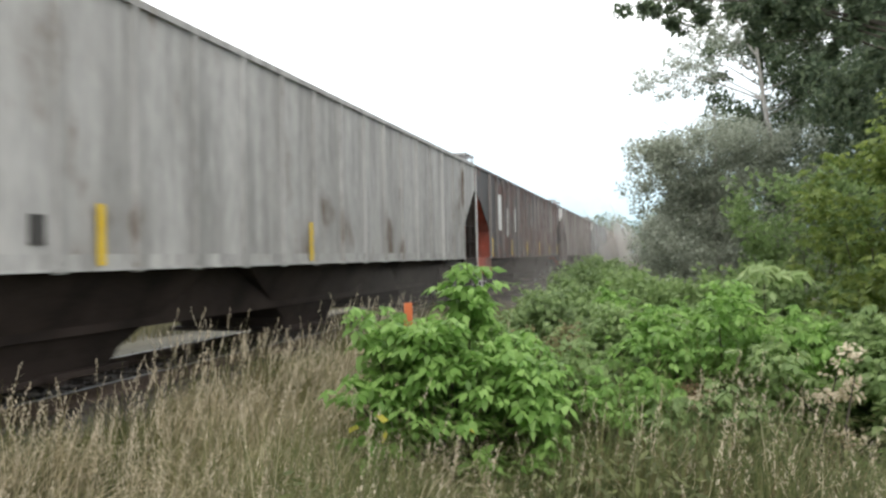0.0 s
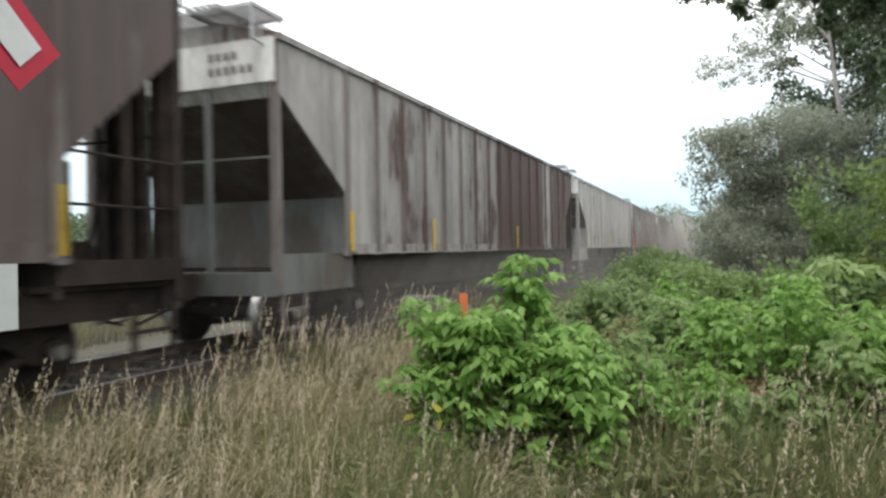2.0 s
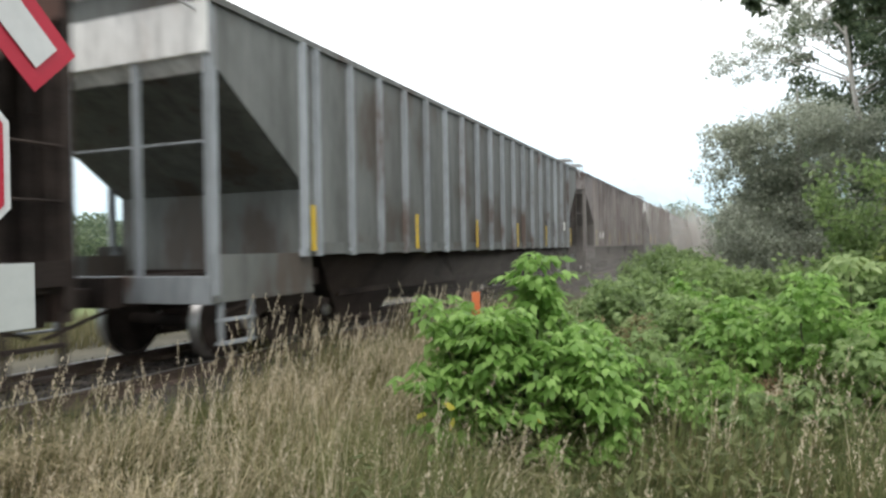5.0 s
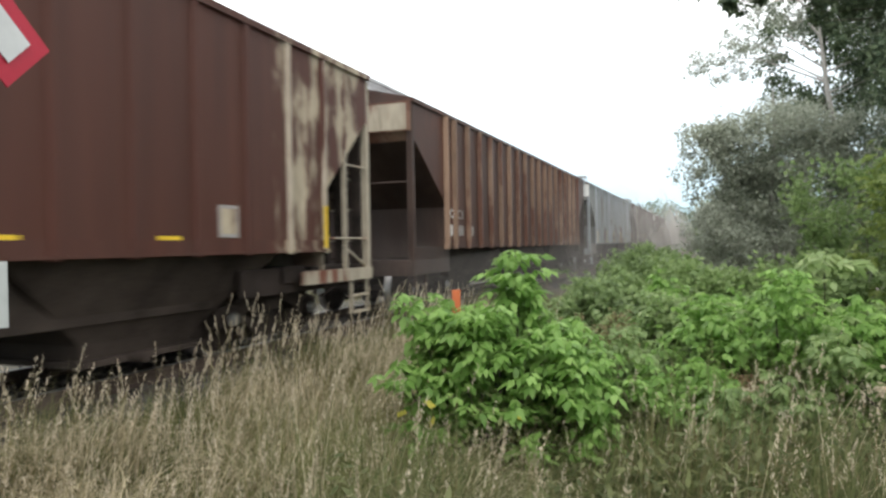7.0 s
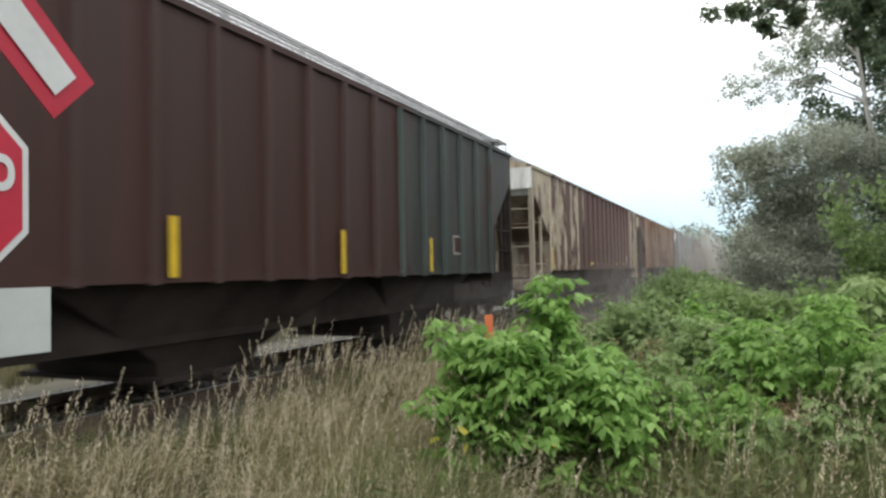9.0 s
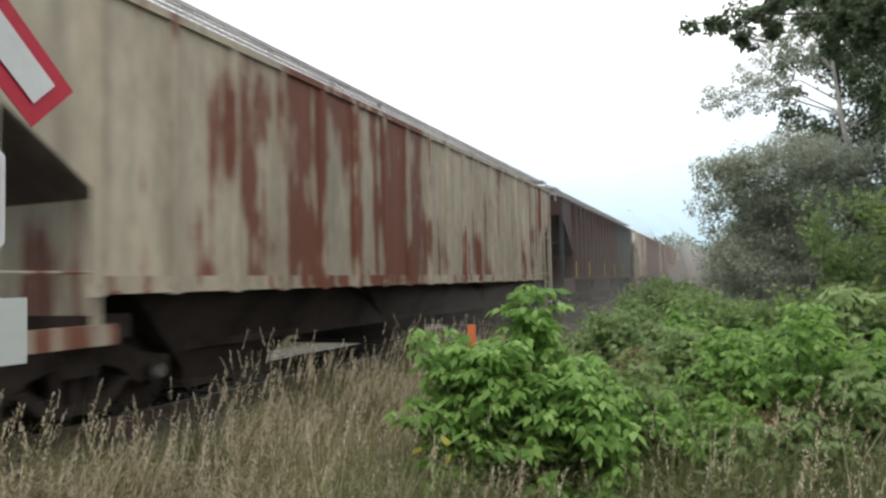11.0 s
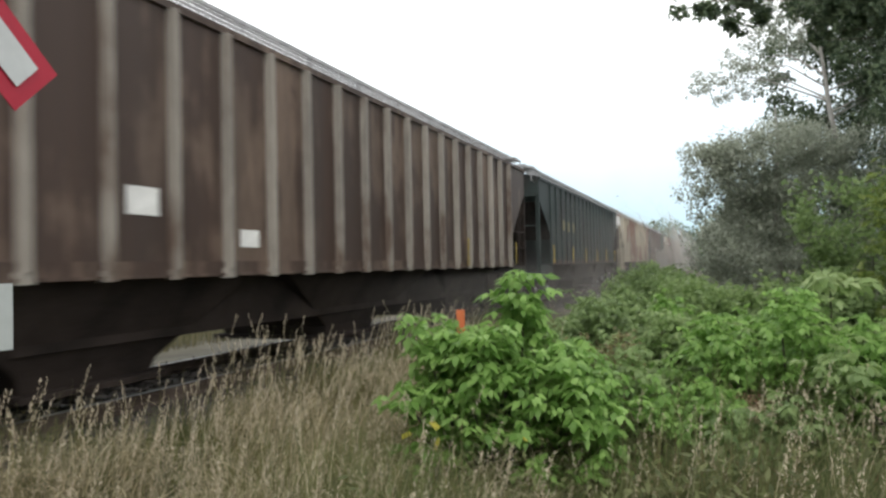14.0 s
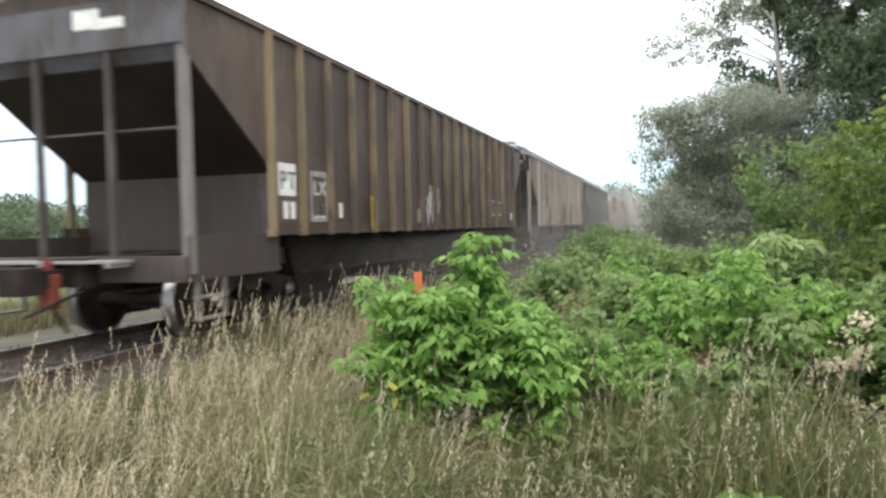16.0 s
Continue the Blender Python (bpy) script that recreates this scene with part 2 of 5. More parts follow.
def leaf_quads(centres, size, droop=0.5, slim=0.55, spread=0.35):
    """A kite-shaped leaf at every centre, turned at random, its tip drooping."""
    k = len(centres)
    az = rng.uniform(0, math.tau, k)
    el = rng.normal(-droop, 0.5, k)
    d = np.stack([np.cos(az) * np.cos(el), np.sin(az) * np.cos(el), np.sin(el)], 1)
    side = np.cross(d, rng.normal(0, spread, (k, 3)) + np.array([0, 0, 1.0]))
    side /= np.linalg.norm(side, axis=1)[:, None] + 1e-6
    s = (size * rng.uniform(0.6, 1.35, k))[:, None]
    base, tip, mid = centres, centres + d * s, centres + d * s * 0.42
    return np.stack([base, mid + side * s * slim * 0.5, tip, mid - side * s * slim * 0.5], 1)


def cloud(centre, radii, count, clumps, clump_r, core=0.25):
    """Points in clumps scattered through an ellipsoid, denser to its skin, so that the outline is uneven and has gaps."""
    u = rng.normal(0, 1, (clumps, 3))
    u /= np.linalg.norm(u, axis=1)[:, None]
    c = np.array(centre) + u * np.array(radii) * (rng.uniform(core, 1.0, clumps) ** 0.45)[:, None]
    own = rng.integers(0, clumps, count)
    v = rng.normal(0, 1, (count, 3))
    v *= (rng.random(count) ** 0.4 / np.linalg.norm(v, axis=1))[:, None]
    return c[own] + v * clump_r * rng.uniform(0.6, 1.4, clumps)[own][:, None] * np.array([1, 1, 0.7])


# ---- ground and track ----
def ground_height(x, y):
    """Level grass, a shallow ditch and the low shoulder of the track bed."""
    bed = 1.0 - min(1.0, max(0.0, (abs(x + 6.6) - 2.1) / 1.2))
    bed = bed * bed * (3 - 2 * bed)
    return -0.38 + 0.17 * bed + 0.04 * math.sin(x * 0.9 + y * 0.37) * (1 - bed)


def build_ground():
    xs = [-900, -300, -120, -60, -35, -22] + [-16 + 0.5 * i for i in range(65)] + [20, 30, 60, 120, 300, 900]
    ys = [-400, -120, -40, -15] + [-6 + 0.75 * i for i in range(70)] + [55, 70, 100, 160, 300, 600, 1500]
    verts = [(x, y, ground_height(x, y)) for y in ys for x in xs]
    w = len(xs)
    faces = [(j * w + i, j * w + i + 1, (j + 1) * w + i + 1, (j + 1) * w + i) for j in range(len(ys) - 1) for i in range(w - 1)]
    me = bpy.data.meshes.new("ground")
    me.from_pydata(verts, [], faces)
    me.materials.append(SOIL)
    me.shade_smooth()
    tagged(new("ground", me), "dry earth under rough grass beside the track", "ground", kind="structure")


TX = -6.6


def build_track():
    bm = bmesh.new()
    prism(bm, [(TX - 2.6, -0.36), (TX + 2.3, -0.36), (TX + 1.6, -0.17), (TX - 1.7, -0.17)], "y", -40, 420)
    bed = tagged(part("track_bed", bm, BALLAST, None), "grey crushed-stone track bed", "track bed", kind="structure")
    for sx in (-1, 1):
        cx = TX + sx * 0.755
        prof = [(cx - 0.07, -0.16), (cx + 0.07, -0.16), (cx + 0.07, -0.145), (cx + 0.012, -0.12), (cx + 0.012, -0.04), (cx + 0.036, -0.03), (cx + 0.036, -0.006), (cx - 0.036, -0.006), (cx - 0.036, -0.03), (cx - 0.012, -0.04), (cx - 0.012, -0.12), (cx - 0.07, -0.145)]
        bm = bmesh.new()
        prism(bm, prof, "y", -40, 420)
        rail = tagged(part("rail", bm, STEEL, None), "worn steel rail on timber sleepers", "rail", group="rails of the track", kind="structure")
        bm = bmesh.new()
        box(bm, cx - 0.034, cx + 0.034, -40, 420, -0.0055, 0)
        part("running_surface", bm, RAILTOP, rail, "polished top of the rail")
    bm = bmesh.new()
    box(bm, -1.3, 1.3, -0.115, 0.115, -0.3, -0.165)
    me = to_mesh("sleeper", bevelled(bm, 0.012))
    for i in range(110):
        part_of("sleeper", me, TIMBER, bed, pose(TX + random.uniform(-0.03, 0.03), -6 + i * 0.53, 0.012, 0, 0, random.uniform(-1, 1)))
    c = rng.uniform((TX - 2.2, -2, 0), (TX + 2.0, 34, 1), (9000, 3))
    h = np.clip(1 - (np.abs(c[:, 0] - TX) - 1.6) / 0.7, 0, 1) * 0.19 - 0.355
    c[:, 2] = h
    s = rng.uniform(0.02, 0.05, (len(c), 1))
    o = np.array([(1, 0, 0), (0, 1, 0), (-1, 0, 0), (0, -1, 0), (0, 0, 1.1)])
    p = c[:, None, :] + o[None] * s[:, None, :] * rng.uniform(0.6, 1.3, (len(c), 5, 1))
    tri = np.concatenate([p[:, [i, (i + 1) % 4, 4]] for i in range(4)], 0)
    tagged(quads("ballast_stones", tri, BALLAST, None, 3), "loose grey ballast stones on the track bed", "ballast", kind="stuff")


build_ground()
build_track()


# ---- dust over the track ----
def dust_paint(name, density, y0, y1, z_full, z_none, y_end, y_out):
    """Thin airborne dust: it thins out upwards and towards its near end, in drifting billows."""
    m = bpy.data.materials.new(name)
    m.use_nodes = True
    nt = m.node_tree
    nt.nodes.clear()
    n, l = nt.nodes.new, nt.links.new
    out, clear, haze, tr, half, mix = n("ShaderNodeOutputMaterial"), n("ShaderNodeBsdfTransparent"), n("ShaderNodeBsdfDiffuse"), n("ShaderNodeBsdfTranslucent"), n("ShaderNodeMixShader"), n("ShaderNodeMixShader")
    for b in (haze, tr):
        b.inputs["Color"].default_value = (*DUST_TONE, 1)
    half.inputs[0].default_value = 0.5
    l(haze.outputs[0], half.inputs[1])
    l(tr.outputs[0], half.inputs[2])
    co, sep, noi, mp = n("ShaderNodeTexCoord"), n("ShaderNodeSeparateXYZ"), n("ShaderNodeTexNoise"), n("ShaderNodeMapping")
    l(co.outputs["Object"], sep.inputs[0])
    l(co.outputs["Object"], mp.inputs[0])
    mp.inputs["Scale"].default_value = (0.3, 0.035, 0.22)
    l(mp.outputs[0], noi.inputs["Vector"])
    noi.inputs["Scale"].default_value, noi.inputs["Detail"].default_value = 1.0, 4
    last = None
    for sock, a, b, top in ((sep.outputs["Y"], y0, y1, density), (sep.outputs["Y"], y_end, y_out, 1.0), (sep.outputs["Z"], z_none, z_full, 1.0), (noi.outputs["Fac"], 0.22, 0.60, 1.0)):
        r = n("ShaderNodeMapRange")
        r.interpolation_type = "SMOOTHSTEP"
        l(sock, r.inputs["Value"])
        r.inputs["From Min"].default_value, r.inputs["From Max"].default_value, r.inputs["To Max"].default_value = a, b, top
        if last is None:
            last = r.outputs[0]
        else:
            q = n("ShaderNodeMath")
            q.operation = "MULTIPLY"
            l(last, q.inputs[0])
            l(r.outputs[0], q.inputs[1])
            last = q.outputs[0]
    l(last, mix.inputs[0])
    l(clear.outputs[0], mix.inputs[1])
    l(half.outputs[0], mix.inputs[2])
    l(mix.outputs[0], out.inputs[0])
    return m


def dust_bank(y0, y1, wide, tall, density, fade, z_full):
    """A long billowing bank of dust that arches over the track."""
    k, verts, faces = 17, [], []
    ys = [y0 + (y1 - y0) * (i / 40) ** 1.6 for i in range(41)]
    for i, y in enumerate(ys):
        grow = 0.72 + 0.28 * min(1, i / 10)
        for j in range(k):
            a = math.pi * (j / (k - 1) * 1.1 - 0.05)
            f = grow * (1 + 0.05 * math.sin(y * 0.37 + j * 0.9) + 0.03 * math.sin(y * 0.83 - j * 1.7))
            verts.append((TX + wide * f * math.cos(a), y, -0.3 + tall * f * max(0, math.sin(a))))
    for i in range(40):
        for j in range(k - 1):
            faces.append((i * k + j, i * k + j + 1, (i + 1) * k + j + 1, (i + 1) * k + j))
    me = bpy.data.meshes.new("dust_haze")
    me.from_pydata(verts, [], faces)
    me.materials.append(dust_paint("airborne_dust", density, y0, y0 + fade, z_full, tall * 0.92 - 0.3, y1, y1 - fade))
    me.shade_smooth()
    return tagged(new("dust_haze", me), "thin pale dust hanging over the track", "dust", kind="stuff")


dust_bank(8.0, 120, 2.35, 2.3, 0.16, 6, 0.3)
dust_bank(18, 160, 2.7, 5.2, 0.28, 12, 0.6)
dust_bank(32, 190, 2.9, 6.5, 0.50, 22, 1.2)
dust_bank(55, 220, 3.2, 9.0, 0.60, 30, 3.0)
PUFFS = [(dust_bank(0, 24, 2.1, 2.6, 0.18, 6, 0.4), -21.0), (dust_bank(0, 18, 2.2, 2.2, 0.14, 5, 0.3), -50.0)]

# ---- the train ----
L, SPACING, SPEED = 18.5, 20.2, 12.97
SILL, EAVE, RIDGE, HALF = 1.29, 4.0, 4.24, 1.6
INB, INF = 1.75, 1.38
MESH = {}


def mesh_side_sheet(sx):
    """A side sheet with its raked ends; the front end's cut is steeper."""
    bm = bmesh.new()
    side = [(0.02, EAVE - 0.06), (0.02, 3.3), (0.12, 3.25), (INB, 2.1), (INB, SILL), (L - INF, SILL), (L - INF, 2.1), (L - 0.12, 3.25), (L - 0.02, 3.3), (L - 0.02, EAVE - 0.06)]
    prism(bm, side, "x", sx * HALF, sx * (HALF - 0.03))
    return to_mesh("side_sheet", bm)


def mesh_slope_sheet(inb):
    bm = bmesh.new()
    prism(bm, [(0.12, 3.25), (inb, 2.1), (inb + 0.03, 2.1), (0.15, 3.27)], "x", -HALF + 0.03, HALF - 0.03)
    return to_mesh("slope_sheet", bm)


def mesh_bulkhead(inb):
    bm = bmesh.new()
    box(bm, -HALF + 0.03, HALF - 0.03, inb, inb + 0.03, 0.95, 2.1)
    return to_mesh("bulkhead", bm)


def mesh_roof():
    bm = bmesh.new()
    roof = [(-HALF - 0.04, EAVE - 0.06), (-HALF - 0.04, EAVE + 0.02), (-0.75, RIDGE), (0.75, RIDGE), (HALF + 0.04, EAVE + 0.02), (HALF + 0.04, EAVE - 0.06)]
    prism(bm, roof, "y", 0.0, L)
    return to_mesh("roof", bm)


def mesh_rib(y, z0, z1, deep=0.075):
    bm = bmesh.new()
    x = HALF - 0.005
    prism(bm, [(x, y - 0.046), (x + deep, y - 0.027), (x + deep, y + 0.027), (x, y + 0.046)], "z", z0 + 0.05, z1)
    prism(bm, [(x, y - 0.08), (x + deep * 0.8, y - 0.055), (x + deep * 0.8, y + 0.055), (x, y + 0.08)], "z", z0 - 0.05, z0 + 0.05)
    return to_mesh("side_rib", bm)


def mesh_running_board():
    bm = bmesh.new()
    for x in (-0.22, 0.22):
        box(bm, x - 0.015, x + 0.015, -0.35, L + 0.35, 0, 0.05)
    for x in (-0.1, 0, 0.1):
        box(bm, x - 0.008, x + 0.008, -0.35, L + 0.35, 0.02, 0.05)
    for i in range(int((L + 0.7) / 0.14)):
        y = -0.35 + i * 0.14
        box(bm, -0.22, 0.22, y, y + 0.025, 0.03, 0.048)
    for i in range(13):
        y = 0.1 + i * (L - 0.25) / 12
        for x in (-0.2, 0.17):
            box(bm, x, x + 0.03, y, y + 0.04, -0.28, 0.01)
    return to_mesh("running_board", bm)


def mesh_end_step():
    """Frame of the grated platform at the roof's end, on its legs."""
    bm = bmesh.new()
    for x in (-1.45, -0.5, 0.47, 1.42):
        box(bm, x, x + 0.03, -0.01, 0.66, -0.03, 0.0)
    for y in (-0.01, 0.63):
        box(bm, -1.45, 1.45, y, y + 0.03, -0.03, 0.0)
    for x in (-1.43, 1.43):
        tube(bm, (x, 0.64, 0.0), (x, 0.64, -0.42), 0.016, sides=6)
        tube(bm, (x, 0.64, -0.42), (x, 0.33, -0.45), 0.016, sides=6)
        tube(bm, (x, 0.05, 0.0), (x, 0.05, -0.4), 0.016, sides=6)
    return to_mesh("roof_step", bm)


def mesh_slat():
    bm = bmesh.new()
    box(bm, -1.45, 1.45, 0, 0.035, 0.0, 0.025)
    return to_mesh("slat", bm)


def roof_step(car, m):
    step = part_of("roof_step", once("estep", mesh_end_step), GRATE, car, m, "galvanised end platform of the roof walk")
    for i in range(9):
        part_of("slat", once("slat", mesh_slat), GRATE, step, pose(0, i * 0.078, 0))


def mesh_hatch():
    bm = bmesh.new()
    prism(bm, [(-0.36, 0), (-0.3, 0.11), (0.3, 0.11), (0.36, 0)], "y", 0, L - 2.4)
    for i in range(9):
        y = 0.4 + i * (L - 3.2) / 8
        box(bm, -0.4, 0.4, y, y + 0.06, 0.06, 0.145)
    return to_mesh("roof_hatch", bm)


def mesh_lintel():
    bm = bmesh.new()
    prism(bm, [(-0.03, EAVE - 0.03), (-0.03, 3.42), (0.0, 3.42), (0.115, 3.26), (0.14, 3.26), (0.14, EAVE - 0.03)], "x", -HALF + 0.02, HALF - 0.02)
    return to_mesh("end_panel", bm)


def mesh_post():
    bm = bmesh.new()
    prism(bm, [(-0.06, -0.05), (0.06, -0.05), (0.06, 0.05), (-0.06, 0.05)], "z", 0.85, EAVE - 0.05)
    return to_mesh("corner_post", bevelled(bm, 0.01))


def mesh_stiles(w, z0, z1):
    bm = bmesh.new()
    for y in (0, w):
        box(bm, -0.02, 0.02, y - 0.025, y + 0.025, z0, z1)
    return to_mesh("ladder", bm)


def ladder(car, mat, m, w=0.74, z0=0.85, z1=3.5, rungs=6):
    stiles = part_of("ladder", once("stiles", mesh_stiles, w, z0, z1), mat, car, m)
    for i in range(rungs):
        part_of("rung", once("rung", mesh_tube, "rung", (0, 0, 0), (0, w, 0), 0.014, 6), mat, stiles, pose(0, 0, z0 + 0.08 + (z1 - z0 - 0.2) * i / (rungs - 1)))


def mesh_box(name, *a):
    bm = bmesh.new()
    box(bm, *a)
    return to_mesh(name, bevelled(bm, 0.008))


def mesh_tube(name, p, q, r, sides):
    bm = bmesh.new()
    tube(bm, p, q, r, sides=sides)
    return to_mesh(name, bm)


def end_gear(car, m):
    """Brake reservoir, cylinder, valve and pipes on the end platform."""
    part_of("air_reservoir", once("tank", mesh_tube, "air_reservoir", (-0.45, 0.75, 1.5), (0.85, 0.75, 1.5), 0.29, 16), IRON, car, m, "dark steel brake air tank")
    part_of("brake_cylinder", once("cyl", mesh_tube, "brake_cylinder", (-0.95, 0.6, 1.3), (-0.5, 0.6, 1.3), 0.15, 12), IRON, car, m)
    part_of("tank_bracket", once("brk", mesh_box, "tank_bracket", -0.5, 0.95, 0.55, 0.95, 1.06, 1.22), IRON, car, m)
    part_of("brake_pipe", once("pipe1", mesh_tube, "brake_pipe", (0.75, 0.75, 1.42), (1.3, 0.5, 1.1), 0.025, 6), IRON, car, m)
    part_of("brake_pipe", once("pipe2", mesh_tube, "brake_pipe", (-0.95, 0.6, 1.3), (-0.95, 0.3, 2.3), 0.025, 6), IRON, car, m)
    part_of("brake_valve", once("valve", mesh_box, "brake_valve", 0.2, 0.55, 0.35, 0.6, 1.5, 1.9), IRON, car, m)
    part_of("end_platform", once("plat", mesh_box, "end_platform", -1.5, 1.5, 0.05, 1.6, 1.0, 1.06), IRON, car, m)
    for x in (-1.5, -1.2, -0.9, 0.5, 1.1):
        part_of("end_stay", once("estay", mesh_box, "end_stay", 0, 0.17, 0.04, 0.16, 1.06, 3.42), IRON, car, m @ pose(x, 0, 0))
    part_of("gear_guard", once("guard", mesh_box, "gear_guard", -0.75, 1.2, 0.95, 1.0, 1.06, 2.0), IRON, car, m)
    part_of("brake_lever", once("lever", mesh_box, "brake_lever", -0.3, 0.05, 0.2, 0.3, 1.1, 2.3), IRON, car, m)
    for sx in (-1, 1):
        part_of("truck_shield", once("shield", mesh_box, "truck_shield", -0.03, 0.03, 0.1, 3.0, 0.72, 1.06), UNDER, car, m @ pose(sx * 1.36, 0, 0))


def mesh_brake_wheel():
    bm = bmesh.new()
    k = 16
    for i in range(k):
        a, b = i * math.tau / k, (i + 1) * math.tau / k
        tube(bm, (-0.9 + 0.27 * math.cos(a), -0.08, 2.35 + 0.27 * math.sin(a)), (-0.9 + 0.27 * math.cos(b), -0.08, 2.35 + 0.27 * math.sin(b)), 0.016, sides=6)
    for i in range(4):
        a = i * math.tau / 4
        tube(bm, (-0.9, -0.06, 2.35), (-0.9 + 0.27 * math.cos(a), -0.08, 2.35 + 0.27 * math.sin(a)), 0.012, sides=6)
    box(bm, -1.02, -0.78, -0.06, 0.12, 2.2, 2.5)
    return to_mesh("brake_wheel", bm)


def mesh_skirt():
    bm = bmesh.new()
    box(bm, -0.02, 0.02, 0.0, INB + 0.1, 0.8, SILL)
    box(bm, -0.035, 0.035, 0.0, INB + 0.1, 0.78, 0.84)
    return to_mesh("end_skirt", bm)


def mesh_low_skirt():
    """Shallow beam under the platform at the car's other end, with a grab bar."""
    bm = bmesh.new()
    box(bm, -0.03, 0.03, 0.0, INF + 0.05, 1.06, SILL - 0.02)
    box(bm, -0.02, 0.02, 0.65, 0.72, SILL - 0.02, 2.85)
    tube(bm, (0, 0.05, 1.75), (0, INF, 1.75), 0.016, sides=6)
    tube(bm, (0, 0.05, 2.2), (0, 1.4, 2.2), 0.016, sides=6)
    return to_mesh("end_beam", bm)


def mesh_frame_rail():
    """Open end frame: a bottom rail, a stay and a low grab bar."""
    bm = bmesh.new()
    box(bm, -0.05, 0.05, 0.0, INB + 0.15, 0.82, 1.0)
    box(bm, -0.03, 0.03, 0.75, 0.81, 0.9, 2.75)
    tube(bm, (0, 0, 1.45), (0, INB, 1.45), 0.016, sides=6)
    tube(bm, (0, 0, 2.55), (0, 0.8, 2.55), 0.016, sides=6)
    tube(bm, (0, 0.1, 1.0), (0, 0.85, 1.35), 0.02, sides=6)
    return to_mesh("end_frame", bm)


def mesh_step():
    bm = bmesh.new()
    for y in (0, 0.5):
        box(bm, -0.02, 0.02, y - 0.025, y + 0.025, 0.32, 0.85)
    box(bm, -0.05, 0.05, -0.03, 0.53, 0.32, 0.35)
    box(bm, -0.04, 0.04, -0.03, 0.53, 0.57, 0.6)
    return to_mesh("step", bm)


def mesh_sill():
    bm = bmesh.new()
    prism(bm, [(0, 0), (0.05, 0), (0.05, 0.03), (0.015, 0.03), (0.015, 0.16), (0, 0.16)], "y", INB - 0.05, L - INF + 0.05)
    return to_mesh("side_sill", bm)


def mesh_bay(half_top):
    """A hopper outlet: sheets that narrow downwards to a gate."""
    bm = bmesh.new()
    top, mid, low = [], [], []
    for ring, hx, hy, z in ((top, 1.45, half_top, SILL + 0.02), (mid, 1.0, 0.8, 0.42), (low, 0.95, 0.75, 0.27)):
        for sx, sy in ((-1, -1), (1, -1), (1, 1), (-1, 1)):
            ring.append(bm.verts.new((sx * hx, sy * hy, z)))
    for a, b in ((top, mid), (mid, low)):
        for i in range(4):
            bm.faces.new((a[i], a[(i + 1) % 4], b[(i + 1) % 4], b[i]))
    bm.faces.new(top)
    bm.faces.new(low)
    box(bm, -1.1, 1.1, -0.85, 0.85, 0.21, 0.27)
    for sx in (-1, 1):
        tube(bm, (sx * 1.0, -0.25, 0.24), (sx * 1.3, -0.25, 0.24), 0.05, sides=8)
    return to_mesh("hopper_bay", bm)


def mesh_centre_sill():
    bm = bmesh.new()
    box(bm, -0.33, 0.33, -0.25, L + 0.25, 0.72, 1.05)
    for y in (1.95, L - 1.95):
        box(bm, -1.45, 1.45, y - 0.25, y + 0.25, 0.86, 1.08)
    return to_mesh("centre_sill", bm)


def mesh_coupler():
    bm = bmesh.new()
    box(bm, -0.1, 0.1, -0.75, 0.1, 0.74, 0.94)
    box(bm, -0.17, 0.17, -0.92, -0.62, 0.68, 0.98)
    tube(bm, (0.3, 0, 0.75), (0.12, -0.85, 0.45), 0.025, sides=6)
    return to_mesh("coupler", bevelled(bm, 0.01))


def mesh_side_frame():
    """Cast side frame of a truck, with its arched top, spring nest and pedestals."""
    bm = bmesh.new()
    for pts in ([(-1.12, 0.36), (-1.12, 0.6), (-0.75, 0.66), (-0.35, 0.86), (0.35, 0.86), (0.75, 0.66), (1.12, 0.6), (1.12, 0.36), (0.68, 0.36), (0.5, 0.52), (0.32, 0.58), (-0.32, 0.58), (-0.5, 0.52), (-0.68, 0.36)],
                [(-0.62, 0.42), (-0.3, 0.16), (0.3, 0.16), (0.62, 0.42), (0.5, 0.46), (0.24, 0.26), (-0.24, 0.26), (-0.5, 0.46)]):
        prism(bm, pts, "x", -0.07, 0.07)
    for y in (-0.18, 0, 0.18):
        tube(bm, (0, y, 0.24), (0, y, 0.6), 0.075, sides=8)
    for y in (-0.89, 0.89):
        tube(bm, (-0.02, y, 0.457), (0.14, y, 0.457), 0.13, sides=12)
    return to_mesh("side_frame", bm)


def mesh_bearing():
    bm = bmesh.new()
    tube(bm, (0, 0, 0), (0.05, 0, 0), 0.085, 0.07, sides=12)
    for k in range(3):
        a = k * math.tau / 3
        tube(bm, (0.05, 0.04 * math.cos(a), 0.04 * math.sin(a)), (0.065, 0.04 * math.cos(a), 0.04 * math.sin(a)), 0.014, sides=6)
    return to_mesh("bearing_cap", bm)


def mesh_bolster():
    bm = bmesh.new()
    box(bm, -1.1, 1.1, -0.2, 0.2, 0.5, 0.84)
    for y in (-0.3, 0.3):
        box(bm, -0.72, 0.72, y - 0.08, y + 0.08, 0.26, 0.62)
    box(bm, -0.2, 0.2, -1.5, 1.5, 0.62, 0.74)
    return to_mesh("bolster", bm)


def lathe_x(bm, prof, sides=28):
    rings = [[bm.verts.new((x, r * math.cos(k * math.tau / sides), r * math.sin(k * math.tau / sides))) for k in range(sides)] for x, r in prof]
    for a, b in zip(rings, rings[1:]):
        for k in range(sides):
            bm.faces.new((a[k], a[(k + 1) % sides], b[(k + 1) % sides], b[k]))
    bm.faces.new(rings[0])
    bm.faces.new(rings[-1][::-1])


